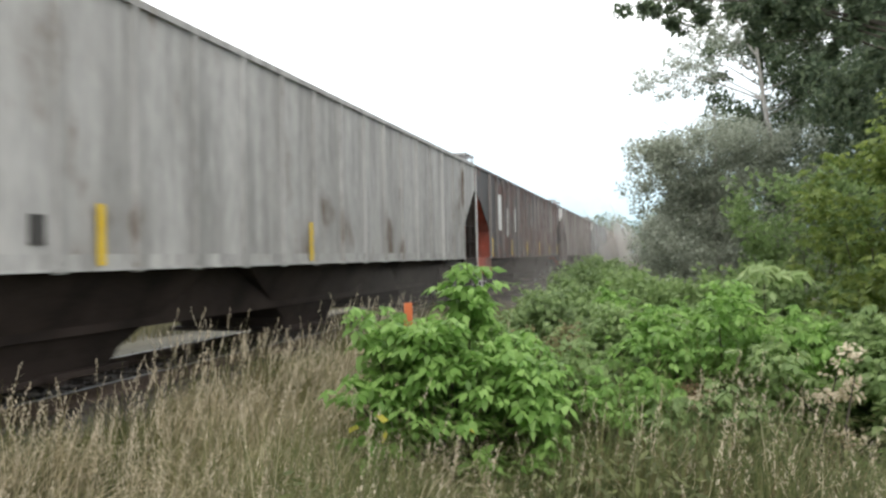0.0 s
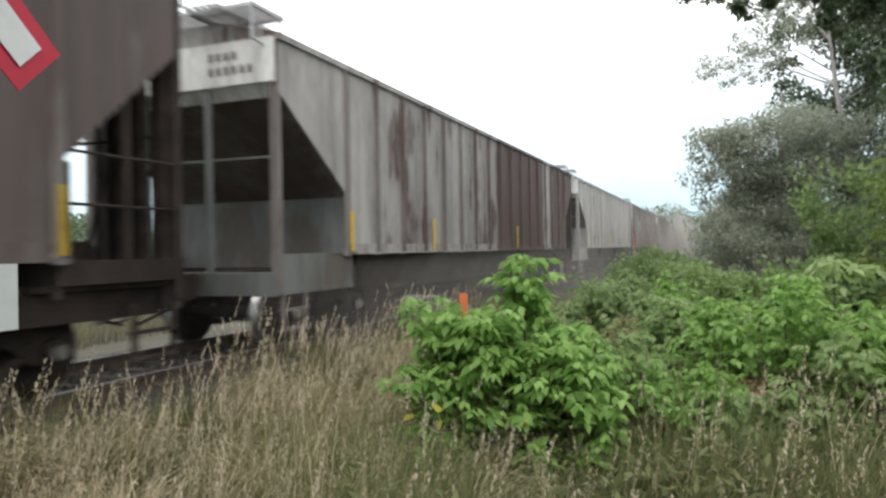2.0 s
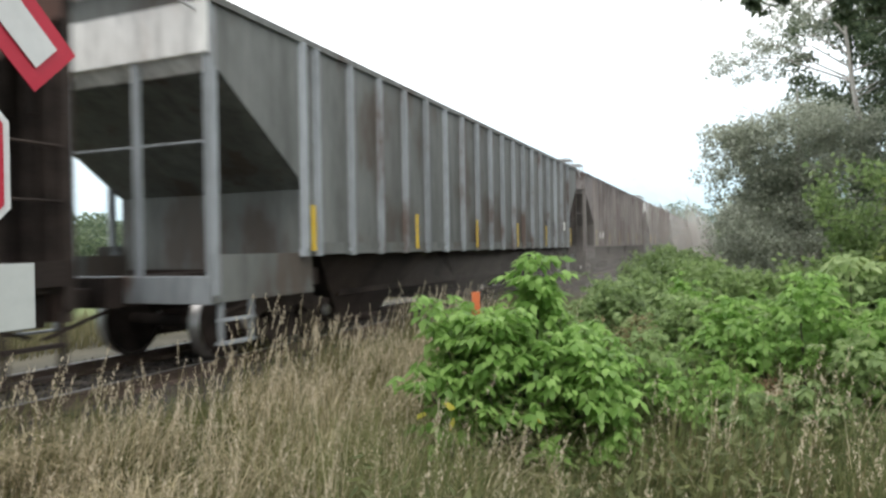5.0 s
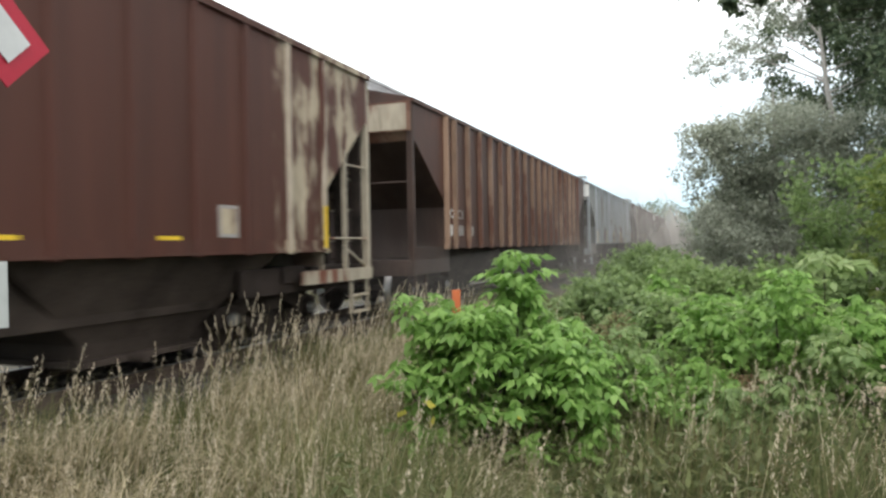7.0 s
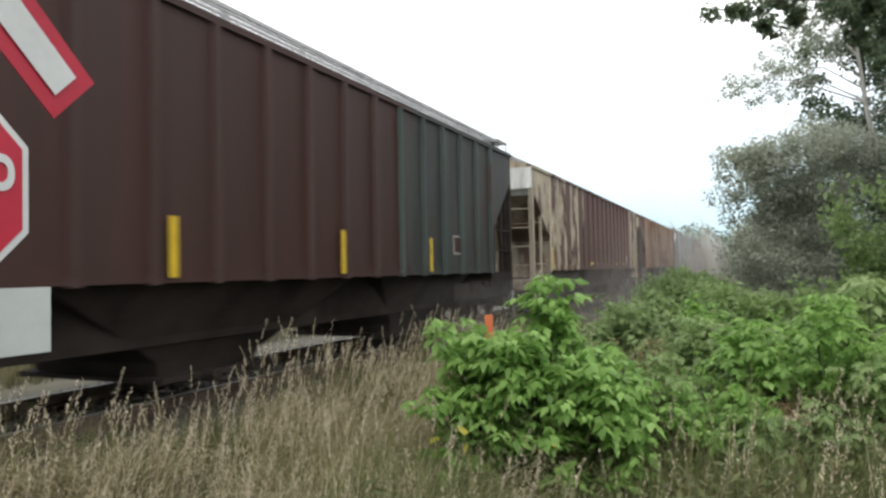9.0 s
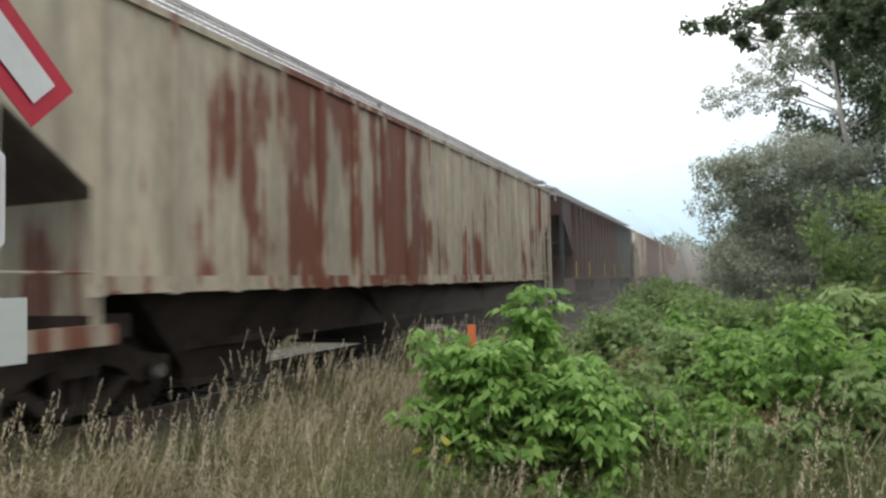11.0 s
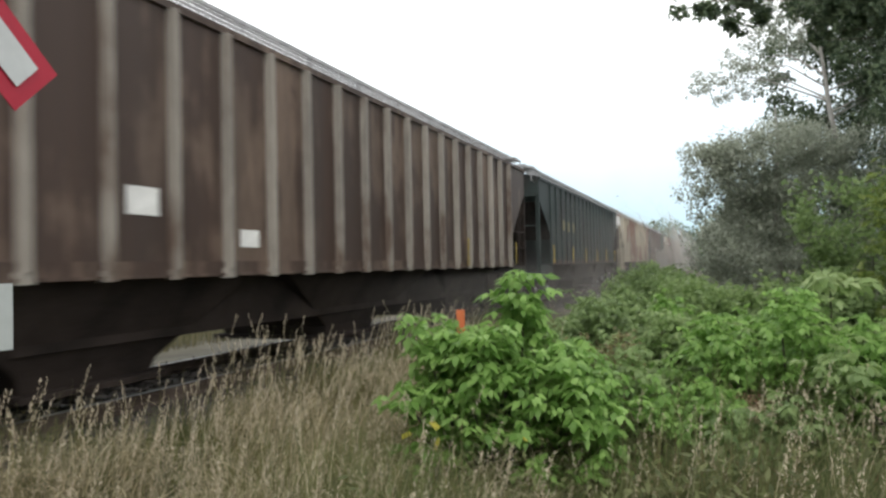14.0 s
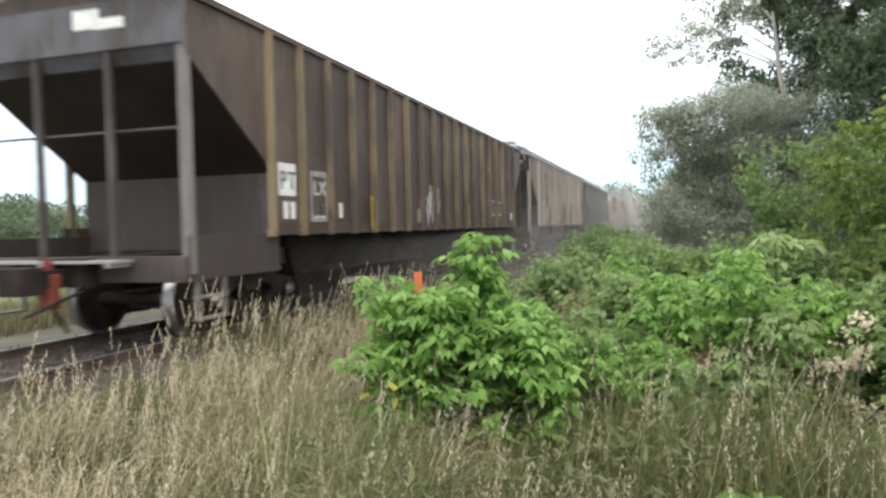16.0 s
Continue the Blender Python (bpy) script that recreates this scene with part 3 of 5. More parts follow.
def mesh_wheel():
    bm = bmesh.new()
    lathe_x(bm, [(-0.075, 0.44), (-0.075, 0.36), (-0.03, 0.33), (-0.03, 0.16), (-0.06, 0.14), (-0.06, 0.1), (0.07, 0.1), (0.07, 0.15), (0.04, 0.17), (0.04, 0.35), (0.065, 0.37), (0.065, 0.45)])
    return to_mesh("wheel", bm)


def mesh_tread():
    bm = bmesh.new()
    sides = 28
    prof = [(-0.075, 0.48), (-0.045, 0.48), (-0.035, 0.457), (0.065, 0.452)]
    rings = [[bm.verts.new((x, r * math.cos(k * math.tau / sides), r * math.sin(k * math.tau / sides))) for k in range(sides)] for x, r in [(-0.075, 0.43)] + prof + [(0.065, 0.43)]]
    for a, b in zip(rings, rings[1:]):
        for k in range(sides):
            bm.faces.new((a[k], a[(k + 1) % sides], b[(k + 1) % sides], b[k]))
    return to_mesh("tread", bm, True)


def mesh_axle():
    bm = bmesh.new()
    tube(bm, (-1.05, 0, 0), (1.05, 0, 0), 0.085, sides=12)
    return to_mesh("axle", bm)


def mesh_plate(w, h, t=0.006):
    """A thin plate on the car side, its lower rear corner at the origin."""
    bm = bmesh.new()
    box(bm, 0, t, 0, w, 0, h)
    return to_mesh("plate", bm)


def once(key, make, *a):
    if key not in MESH:
        MESH[key] = make(*a)
    return MESH[key]


WHEELSETS, CARS = [], []


def text_mesh(body, size):
    cu = bpy.data.curves.new("letter", "FONT")
    cu.body, cu.size, cu.extrude = body, size, 0.002
    ob = bpy.data.objects.new("letter", cu)
    me = bpy.data.meshes.new_from_object(ob)
    bpy.data.objects.remove(ob)
    return me


def letters_at(parent, body, size, mat, place, gap=0.1):
    """Letters side by side, each a part of its own; place(u) is the pose of a letter that begins at u."""
    u = 0.0
    for ch in body:
        if ch == " ":
            u += size * 0.3
            continue
        me = once(("letter", ch, size), text_mesh, ch, size)
        xs = [v.co.x for v in me.vertices]
        part_of("letter", me, mat, parent, place(u - min(xs)))
        u += max(xs) - min(xs) + size * gap
    return u - size * gap


def lettering(parent, body, y, z, size, mat, x=HALF + 0.012):
    """Letters on the near side, read from outside; y is where they begin."""
    letters_at(parent, body, size, mat, lambda u: pose(x, y + u, z, 90, 0, 90))


def end_lettering(parent, body, x, z, size, mat):
    letters_at(parent, body, size, mat, lambda u: pose(x + u, -0.04, z, 90, 0, 0))


def hopper_car(phase, label, paint=None, rib_paint=None, panel=None, ribs=(1.68, 0.963), deep=0.075, board=0.75, reflectors=(), frame_open=False, plates=(), letters=(), end_letters=(), skirt=None, post=None, number_bars=(), frames=(), end=None, end_plates=(), slope=None, end_bars=(), sill=None, bay=UNDER, steps=True, strip=REFLECT):
    car = tagged(new("hopper_car"), label, "railway car", group="hopper cars of the train")
    post = post or rib_paint
    turned = pose(0, L, 0, 0, 0, 180)
    for sx, m, inb in ((1, None, INB), (-1, turned, INF)):
        part_of("side_sheet", once(("side", sx), mesh_side_sheet, sx), paint, car)
        # Where slope is darker than paint, recess shade is put into its colour.
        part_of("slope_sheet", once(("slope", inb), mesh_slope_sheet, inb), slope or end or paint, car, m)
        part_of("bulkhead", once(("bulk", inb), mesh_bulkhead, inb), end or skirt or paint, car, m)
    part_of("roof", once("roof", mesh_roof), paint, car)
    places = [ribs[0] + ribs[1] * i for i in range(24) if ribs[0] + ribs[1] * i < L - INF - 0.02]
    for y in ([1.64] if ribs[0] > 1.8 else []) + places:
        rib = once(("rib", y, deep), mesh_rib, y, SILL, EAVE - 0.06, deep)
        part_of("side_rib", rib, rib_paint, car)
        part_of("side_rib", rib, rib_paint, car, turned)
    for x in (-board, board):
        part_of("running_board", once("board", mesh_running_board), GRATE, car, pose(x, 0, RIDGE + 0.07 if board < 0.9 else RIDGE + 0.11))
    if steps:
        roof_step(car, pose(0, L - 0.4, RIDGE + 0.08))
        roof_step(car, pose(0, 0.4, RIDGE + 0.08, 0, 0, 180))
    part_of("roof_hatch", once("hatch", mesh_hatch), paint, car, pose(0, 1.2, RIDGE))
    for m in (pose(0, 0, 0), pose(0, L, 0, 0, 0, 180)):
        part_of("end_panel", once("lintel", mesh_lintel), panel, car, m, "painted panel across the car's end")
        part_of("coupler", once("coupler", mesh_coupler), IRON, car, m)
        near = post if frame_open or m.translation.y < 1 else IRON
        for sx in (-1, 1):
            part_of("corner_post", once("post", mesh_post), near, car, m @ pose(sx * (HALF - 0.06), 0.05, 0))
            side = m @ pose(sx * (HALF - 0.03), 0.0, 0)
            if frame_open:
                part_of("end_frame", once("oframe", mesh_frame_rail), post, car, side)
            else:
                if m.translation.y < 1:
                    part_of("end_skirt", once("skirt", mesh_skirt), end or skirt or paint, car, side)
                else:
                    part_of("end_beam", once("beam", mesh_low_skirt), UNDER, car, side)
            part_of("step", once("step", mesh_step), near, car, m @ pose(sx * (HALF - 0.03), 0.12, 0))
        if frame_open:
            for sx in (-1, 1):
                ladder(car, post, m @ pose(sx * (HALF - 0.43) + 0.37, 0.02, 0, 0, 0, 90))
        tone = end or skirt or post
        for x in (-0.53, 0.53):
            part_of("stanchion", once("stanchion", mesh_box, "stanchion", -0.045, 0.045, -0.01, 0.06, 1.06, 3.45), tone, car, m @ pose(x, 0, 0))
        part_of("cross_bar", once("xbar", mesh_tube, "cross_bar", (-HALF + 0.1, 0.07, 2.5), (HALF - 0.1, 0.07, 2.5), 0.018, 6), tone, car, m)
        part_of("end_beam", once("ebeam", mesh_box, "end_beam", -HALF + 0.05, HALF - 0.05, -0.02, 0.1, 0.76, 1.06), tone, car, m)
    end_gear(car, turned)
    part_of("brake_wheel", once("bwheel", mesh_brake_wheel), IRON, car, turned)
    for y, z, w, h in frames:
        part_of("stencil_panel", once(("plate", w, h), mesh_plate, w, h), FADED, car, pose(HALF + 0.003, y, z))
        part_of("stencil_panel", once(("inset", w, h), mesh_plate, w * 0.78, h * 0.78, 0.01), paint, car, pose(HALF + 0.003, y + w * 0.11, z + h * 0.11))
    for sx in (-1, 1):
        part_of("side_sill", once("sill", mesh_sill), sill or paint, car, pose(HALF, 0, SILL - 0.03) if sx > 0 else pose(-HALF, L, SILL - 0.03, 0, 0, 180))
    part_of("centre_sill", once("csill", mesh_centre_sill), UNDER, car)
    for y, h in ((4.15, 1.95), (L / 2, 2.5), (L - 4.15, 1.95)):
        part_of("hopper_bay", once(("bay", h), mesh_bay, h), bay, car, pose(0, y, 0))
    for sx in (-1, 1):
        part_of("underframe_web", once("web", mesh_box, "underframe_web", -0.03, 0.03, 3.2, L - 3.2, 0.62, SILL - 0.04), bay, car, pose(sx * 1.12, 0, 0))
    for y in reflectors:
        part_of("reflector", once("reflector", mesh_plate, 0.095, 0.58, 0.004), strip, car, pose(HALF + deep - 0.003, y - 0.048, SILL + 0.02), "yellow reflective strip")
    for y, z, w, h, mat in plates:
        part_of("stencil_panel", once(("plate", w, h), mesh_plate, w, h), mat, car, pose(HALF + 0.003, y, z))
    for s, y, z, size, mat in letters:
        lettering(car, s, y, z, size, mat)
    for x, z, w, h, k, mat in end_bars:
        for i in range(k):
            part_of("number_bar", once(("ebar", w, h), mesh_plate, w, h, 0.01), mat, car, pose(x + w + i * w * 1.7, -0.031, z, 0, 0, 90) @ pose(-0.01, 0, 0))
    for x, z, w, h, mat in end_plates:
        part_of("stencil_panel", once(("eplate", w, h), mesh_plate, w, h), mat, car, pose(x + w, -0.031, z, 0, 0, 90) @ pose(-0.006, 0, 0))
    for s, x, z, size, mat in end_letters:
        end_lettering(car, s, x, z, size, mat)
    for y, z, w, h, k, mat in number_bars:
        for i in range(k):
            part_of("number_bar", once(("bar", w, h), mesh_plate, w, h, 0.008), mat, car, pose(HALF + 0.005, y + i * w * 1.6, z))
    for y in (1.95, L - 1.95):
        truck = new("truck")
        truck.parent, truck.matrix_basis = car, pose(0, y, 0)
        part_of("bolster", once("bolster", mesh_bolster), IRON, truck)
        for sx in (-1, 1):
            part_of("side_frame", once("sframe", mesh_side_frame), IRON, truck, pose(sx * 1.0, 0, 0, 0, 0, 0 if sx > 0 else 180))
            for dy in (-0.89, 0.89):
                part_of("bearing_cap", once("bearing", mesh_bearing), TREAD, truck, pose(sx * 1.14, dy, 0.457, 0, 0, 0 if sx > 0 else 180), "bright steel bearing cap")
        for dy in (-0.89, 0.89):
            me = once("wheelset", mesh_wheelset)
            ws = new("wheelset", me)
            ws.parent, ws.matrix_basis = truck, pose(0, dy, 0.457)
            WHEELSETS.append((ws, dy))
    CARS.append((car, phase))
    return car


def mesh_wheelset():
    """Axle with two wheels; the treads are polished."""
    me = bpy.data.meshes.new("wheelset")
    bm = bmesh.new()
    bm.from_mesh(once("axle", mesh_axle))
    for sx in (-1, 1):
        for k, src in ((0, once("wheel", mesh_wheel)), (1, once("tread", mesh_tread))):
            copy = src.copy()
            copy.transform(pose(sx * 0.755, 0, 0, 0, 0, 0 if sx > 0 else 180))
            before = len(bm.faces)
            bm.from_mesh(copy)
            bm.faces.ensure_lookup_table()
            for f in bm.faces[before:]:
                f.material_index = k
    bm.to_mesh(me)
    bm.free()
    me.materials.append(IRON)
    me.materials.append(TREAD)
    return me


PALE = car_paint("pale_grey_paint", (0.359, 0.351, 0.335), (0.125, 0.094, 0.070), 0.18, grime=0.3)
PALE_BAND = car_paint("pale_grey_streaked", (0.330, 0.315, 0.297), (0.085, 0.050, 0.043), 0.25, ((9.2, 13.9, 0.7), (15.0, 18.6, 0.4)), 0.9, grime=0.45, ragged=0.5)
# Grimy car paint; on slope sheets of pale cars it is painted shade.
TAUPE = car_paint("grimy_taupe_and_shade", (0.172, 0.146, 0.138), (0.092, 0.070, 0.064), 0.42, grime=0.5)
# A darker tone of the taupe paint, for car ends.
TAUPE_END = car_paint("dark_taupe_end", (0.105, 0.088, 0.082), (0.056, 0.043, 0.038), 0.45, grime=0.5)
LINTEL = car_paint("worn_grey_end_panel", (0.30, 0.28, 0.275), (0.10, 0.078, 0.07), 0.33, grime=0.4)
TAUPE_RIB = car_paint("grimy_taupe_rib", (0.208, 0.188, 0.176), (0.096, 0.075, 0.066), 0.3, grime=0.35)
GREY = car_paint("weathered_grey_paint", (0.135, 0.142, 0.134), (0.082, 0.068, 0.056), 0.27, grime=0.4)
GREY_RIB = car_paint("bluish_grey_rib", (0.270, 0.292, 0.307), (0.120, 0.090, 0.075), 0.25, grime=0.2)
RUST = car_paint("rust_red_paint", (0.102, 0.039, 0.024), (0.066, 0.029, 0.019), 0.5, grime=0.4)
# A darker, browner rust tone for one car's ends and its sooty posts.
RUST_END = car_paint("dark_rust_end", (0.066, 0.040, 0.031), (0.042, 0.024, 0.018), 0.4, grime=0.4)
RUST_RIB = car_paint("rusty_tan_rib", (0.255, 0.165, 0.112), (0.120, 0.053, 0.034), 0.35, grime=0.2)
CREAM_RUST = car_paint("cream_paint_eaten_by_rust", (0.44, 0.37, 0.265), (0.070, 0.024, 0.015), 0.37, ((5.6, 15.6, 0.9), (2.6, 5.4, 0.06), (15.2, 17.0, 0.06)), 0.75, grime=0.2, ragged=1.4, blotch=1.7)
CREAM_END = car_paint("stained_cream_end", (0.36, 0.31, 0.235), (0.13, 0.085, 0.06), 0.42, (), 0.5, grime=0.3, blotch=1.6)
CREAM_RIB = car_paint("cream_rib_rust_streaked", (0.47, 0.40, 0.31), (0.075, 0.026, 0.017), 0.25, ((6.2, 15.3, 0.9),), 1.1, grime=0.15)
BAND_RIB = car_paint("dark_streaked_rib", (0.17, 0.15, 0.14), (0.09, 0.062, 0.053), 0.33, ((9.0, 13.9, 0.5),), 0.8, grime=0.3, ragged=0.6)
SLATE = car_paint("slate_grey_panel", (0.13, 0.128, 0.142), (0.075, 0.062, 0.06), 0.3, grime=0.35)
# Sooty end paint; also painted recess shade on the brown car's slope sheets.
DARKEND = car_paint("soot_and_shade_brown_end", (0.030, 0.022, 0.018), (0.022, 0.015, 0.012), 0.4, grime=0.4)
MAROON = car_paint("maroon_over_green_grey_paint", (0.036, 0.038, 0.034), (0.044, 0.018, 0.014), 0.2, ((-3.0, 12.9, 0.8),), 0.8, grime=0.25, dark=(0.03, 0.027, 0.025), ragged=2.6)
MAROON_RIB = car_paint("maroon_over_teal_rib", (0.048, 0.066, 0.060), (0.056, 0.030, 0.026), 0.2, ((-3.0, 12.4, 0.8),), 0.5, grime=0.2, ragged=1.2)
CREAM = car_paint("cream_paint_rust_streaked", (0.37, 0.325, 0.250), (0.150, 0.055, 0.034), 0.22, ((4.4, 8.6, 0.25),), 1.5, grime=0.22)
GREEN = car_paint("dark_green_paint", (0.014, 0.023, 0.020), (0.016, 0.017, 0.016), 0.3, grime=0.25, dark=(0.02, 0.022, 0.022))
GREEN_RIB = car_paint("dark_green_rib", (0.028, 0.041, 0.038), (0.022, 0.025, 0.022), 0.3, grime=0.25, dark=(0.02, 0.022, 0.022))
GREEN_SILL = car_paint("rusted_green_sill", (0.030, 0.038, 0.034), (0.06, 0.030, 0.024), 0.5, grime=0.3)
TAN = car_paint("dirty_tan_paint", (0.17, 0.118, 0.088), (0.062, 0.039, 0.030), 0.42, (), 0.9, grime=0.4)
TAN_RIB = car_paint("pale_tan_rib", (0.300, 0.270, 0.232), (0.128, 0.090, 0.068), 0.25, grime=0.2)
BROWN = car_paint("dirty_brown_paint", (0.112, 0.080, 0.064), (0.064, 0.045, 0.036), 0.42, grime=0.45)
BROWN_RIB = car_paint("yellowish_rib", (0.20, 0.152, 0.09), (0.10, 0.074, 0.055), 0.35, grime=0.3)
BLACKCAR = car_paint("dull_black_paint", (0.055, 0.05, 0.05), (0.11, 0.05, 0.04), 0.35, grime=0.3)
REDEND = car_paint("red_end_paint", (0.35, 0.07, 0.04), (0.16, 0.06, 0.045), 0.25, grime=0.25)
WHITEP = car_paint("white_panel_paint", (0.62, 0.62, 0.60), (0.30, 0.24, 0.20), 0.16, grime=0.15)


def scrawl(car, y, z, w, h, mat, seed):
    """Spray-painted strokes: narrow flat bars that lean this way and that."""
    r = random.Random(seed)
    for i in range(18):
        bm = bmesh.new()
        a = (y + w * r.random(), z + h * r.random() * 0.5)
        b = (a[0] + r.uniform(-0.25, 0.25), a[1] + h * r.uniform(0.25, 0.5))
        t = r.uniform(0.025, 0.05)
        prism(bm, [(a[0] - t, a[1]), (a[0] + t, a[1]), (b[0] + t, b[1]), (b[0] - t, b[1])], "x", HALF + 0.003 + i * 0.0012, HALF + 0.006 + i * 0.0012)
        part("painted_stroke", bm, mat, car)


def end_marker(car):
    """The red marker box on the last coupler and the grated board beside it."""
    bm = bmesh.new()
    box(bm, -0.11, 0.11, -0.5, -0.34, 0.5, 0.9)
    marker = part("end_marker", bevelled(bm, 0.02), MARKER_RED, car, "red end-of-train marker box on the coupler")
    bm = bmesh.new()
    tube(bm, (0, -0.42, 0.9), (0, -0.42, 1.06), 0.045, sides=10)
    part("marker_lamp", bm, MARKER_RED, marker)
    bm = bmesh.new()
    tube(bm, (0.05, -0.42, 0.5), (0.03, -0.2, 0.2), 0.022, sides=6)
    part("air_hose", bm, IRON, marker)
    bm = bmesh.new()
    for i in range(4):
        box(bm, -1.1, 0.85, -0.37 + i * 0.085, -0.31 + i * 0.085, 1.0, 1.03)
    for x in (-1.05, -0.2, 0.75):
        box(bm, x, x + 0.05, -0.37, -0.02, 0.95, 1.0)
    part("crossover_board", bm, FADED, car, "pale grated board across the car's end")


def build_train():
    few = dict(ribs=(1.68, 0.963))
    for i in range(5):
        hopper_car(19.8 + SPACING * (5 - i), "weathered grey covered hopper car rolling along the track", (TAUPE, PALE, TAN, GREY, TAUPE)[i], (TAUPE_RIB, PALE, TAN_RIB, GREY_RIB, TAUPE_RIB)[i], WHITEP, **few)
    hopper_car(19.8, "black and red covered hopper car with large white letters", BLACKCAR, TAUPE_RIB, REDEND, reflectors=(1.75, 4.9, 8, 11.1, 14.2, 17.06), post=WHITEP, end=REDEND, **few,
               plates=[(3.0, 2.2, 0.5, 1.2, WHITEP), (4.4, 2.0, 0.5, 1.0, WHITEP), (5.6, 2.2, 0.4, 0.9, WHITEP)])
    # Taupe slope sheets on the pale cars: shade of the open ends as colour.
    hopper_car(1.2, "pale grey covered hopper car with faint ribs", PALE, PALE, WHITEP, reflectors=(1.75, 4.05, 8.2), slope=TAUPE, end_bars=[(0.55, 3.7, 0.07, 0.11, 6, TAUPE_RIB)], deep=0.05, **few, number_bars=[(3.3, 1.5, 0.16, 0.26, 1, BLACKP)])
    hopper_car(-18.8, "pale grey covered hopper car with a broad dark rust band", PALE_BAND, BAND_RIB, WHITEP, reflectors=(1.75, 4.9, 10.75), deep=0.06, bay=RUST_HAZE_UNDER, skirt=GREY, slope=TAUPE, end_bars=[(0.6, 3.74, 0.07, 0.1, 4, TAUPE_RIB), (0.6, 3.56, 0.07, 0.1, 6, TAUPE_RIB)], **few)
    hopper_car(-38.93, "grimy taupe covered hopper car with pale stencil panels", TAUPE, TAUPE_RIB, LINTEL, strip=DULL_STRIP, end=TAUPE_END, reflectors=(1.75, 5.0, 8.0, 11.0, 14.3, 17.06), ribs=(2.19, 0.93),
               plates=[(2.03, 1.55, 0.45, 0.34, FADED), (2.84, 1.55, 0.45, 0.34, FADED), (3.52, 1.55, 0.42, 0.34, FADED), (12.75, 1.32, 0.6, 0.52, FADED)], frames=[(13.85, 1.72, 0.42, 0.38)],
               number_bars=[(2.08, 1.6, 0.09, 0.22, 2, LABEL), (2.9, 1.6, 0.09, 0.22, 2, LABEL), (3.57, 1.6, 0.09, 0.22, 2, LABEL)])
    hopper_car(-59.1, "weathered grey covered hopper car with bluish ribs and yellow reflectors", GREY, GREY_RIB, WHITEP, reflectors=(1.75, 4.9, 7.9, 10.9, 13.76, 17.06), deep=0.09, ribs=(1.94, 0.88),
               plates=[(13.95, 1.6, 0.45, 0.45, BLACKP), (14.95, 1.6, 0.45, 0.45, BLACKP), (16.35, 1.8, 0.25, 0.28, LABEL)])
    hopper_car(-79.25, "rust-red covered hopper car with tan ribs and white reporting marks", RUST, RUST_RIB, RUST_RIB, deep=0.1, steps=False, ribs=(2.13, 0.86), end=RUST_END, post=RUST_END, end_plates=[(0.55, 3.45, 0.95, 0.48, CREAM)],
               letters=[("MO", 1.70, 1.88, 0.28, LABEL), ("CX", 2.36, 1.88, 0.28, FADED)], number_bars=[(1.74, 1.52, 0.11, 0.22, 2, LABEL), (2.42, 1.52, 0.11, 0.22, 2, FADED), (3.3, 1.52, 0.11, 0.22, 1, FADED)])
    hopper_car(-99.47, "cream covered hopper car largely eaten by brown rust", CREAM_RUST, CREAM_RIB, WHITEP, end_plates=[(0.5, 3.55, 0.5, 0.26, FADED)], deep=0.045, frame_open=True, reflectors=(1.75, 17.06), post=CREAM, slope=CREAM_END, end=CREAM_END, bay=RUST_HAZE_UNDER, steps=False, ribs=(1.68, 0.856),
               plates=[(13.95, 1.34, 0.32, 0.12, REFLECT), (12.2, 1.34, 0.3, 0.12, REFLECT), (7.1, 1.38, 0.3, 0.13, REFLECT), (7.42, 1.33, 0.36, 0.2, CREAM_END), (8.2, 1.33, 0.4, 0.16, CREAM_END), (9.2, 1.33, 0.5, 0.17, CREAM_END), (10.1, 1.32, 0.25, 0.14, CREAM)], frames=[(14.85, 1.45, 0.34, 0.36), (2.6, 2.0, 0.3, 0.3)])
    hopper_car(-119.8, board=1.05, label="dark maroon covered hopper car with a greenish end and yellow reflectors", paint=MAROON, rib_paint=MAROON_RIB, panel=MAROON_RIB, reflectors=(1.75, 4.3, 8.0, 11.0, 13.82), post=GREEN_RIB, ribs=(1.97, 0.835),
               frames=[(14.95, 1.62, 0.42, 0.36)])
    # Taupe slope sheets paint in the shade below the white end panels.
    hopper_car(-140.0, board=1.05, label="cream covered hopper car with red rust streaks and black reporting marks", paint=CREAM, rib_paint=CREAM, panel=WHITEP, frame_open=True, deep=0.07, post=CREAM, ribs=(1.68, 0.906), slope=TAUPE,
               end_letters=[("MOCX", 0.75, 3.74, 0.19, BLACKP)], end_bars=[(0.76, 3.54, 0.06, 0.12, 6, BLACKP)])
    # The green car's slope sheets hold the recess shade as a near-black colour.
    hopper_car(-160.45, board=1.05, label="dark green covered hopper car with yellow reflectors", paint=GREEN, rib_paint=GREEN_RIB, panel=GREEN_RIB, reflectors=(1.75, 5.2, 8.06, 11.0, 14.0, 17.06), deep=0.06, sill=GREEN_SILL, slope=UNDER, end_bars=[(0.62, 3.72, 0.07, 0.12, 4, GRATE)], ribs=(1.5, 0.895),
               plates=[(3.58, 2.47, 0.38, 0.38, OCHRE), (4.46, 2.47, 0.36, 0.36, OCHRE), (5.45, 2.47, 0.36, 0.36, OCHRE), (15.9, 1.65, 0.32, 0.34, LABEL)], number_bars=[(15.95, 1.7, 0.05, 0.18, 3, BLACKP)])
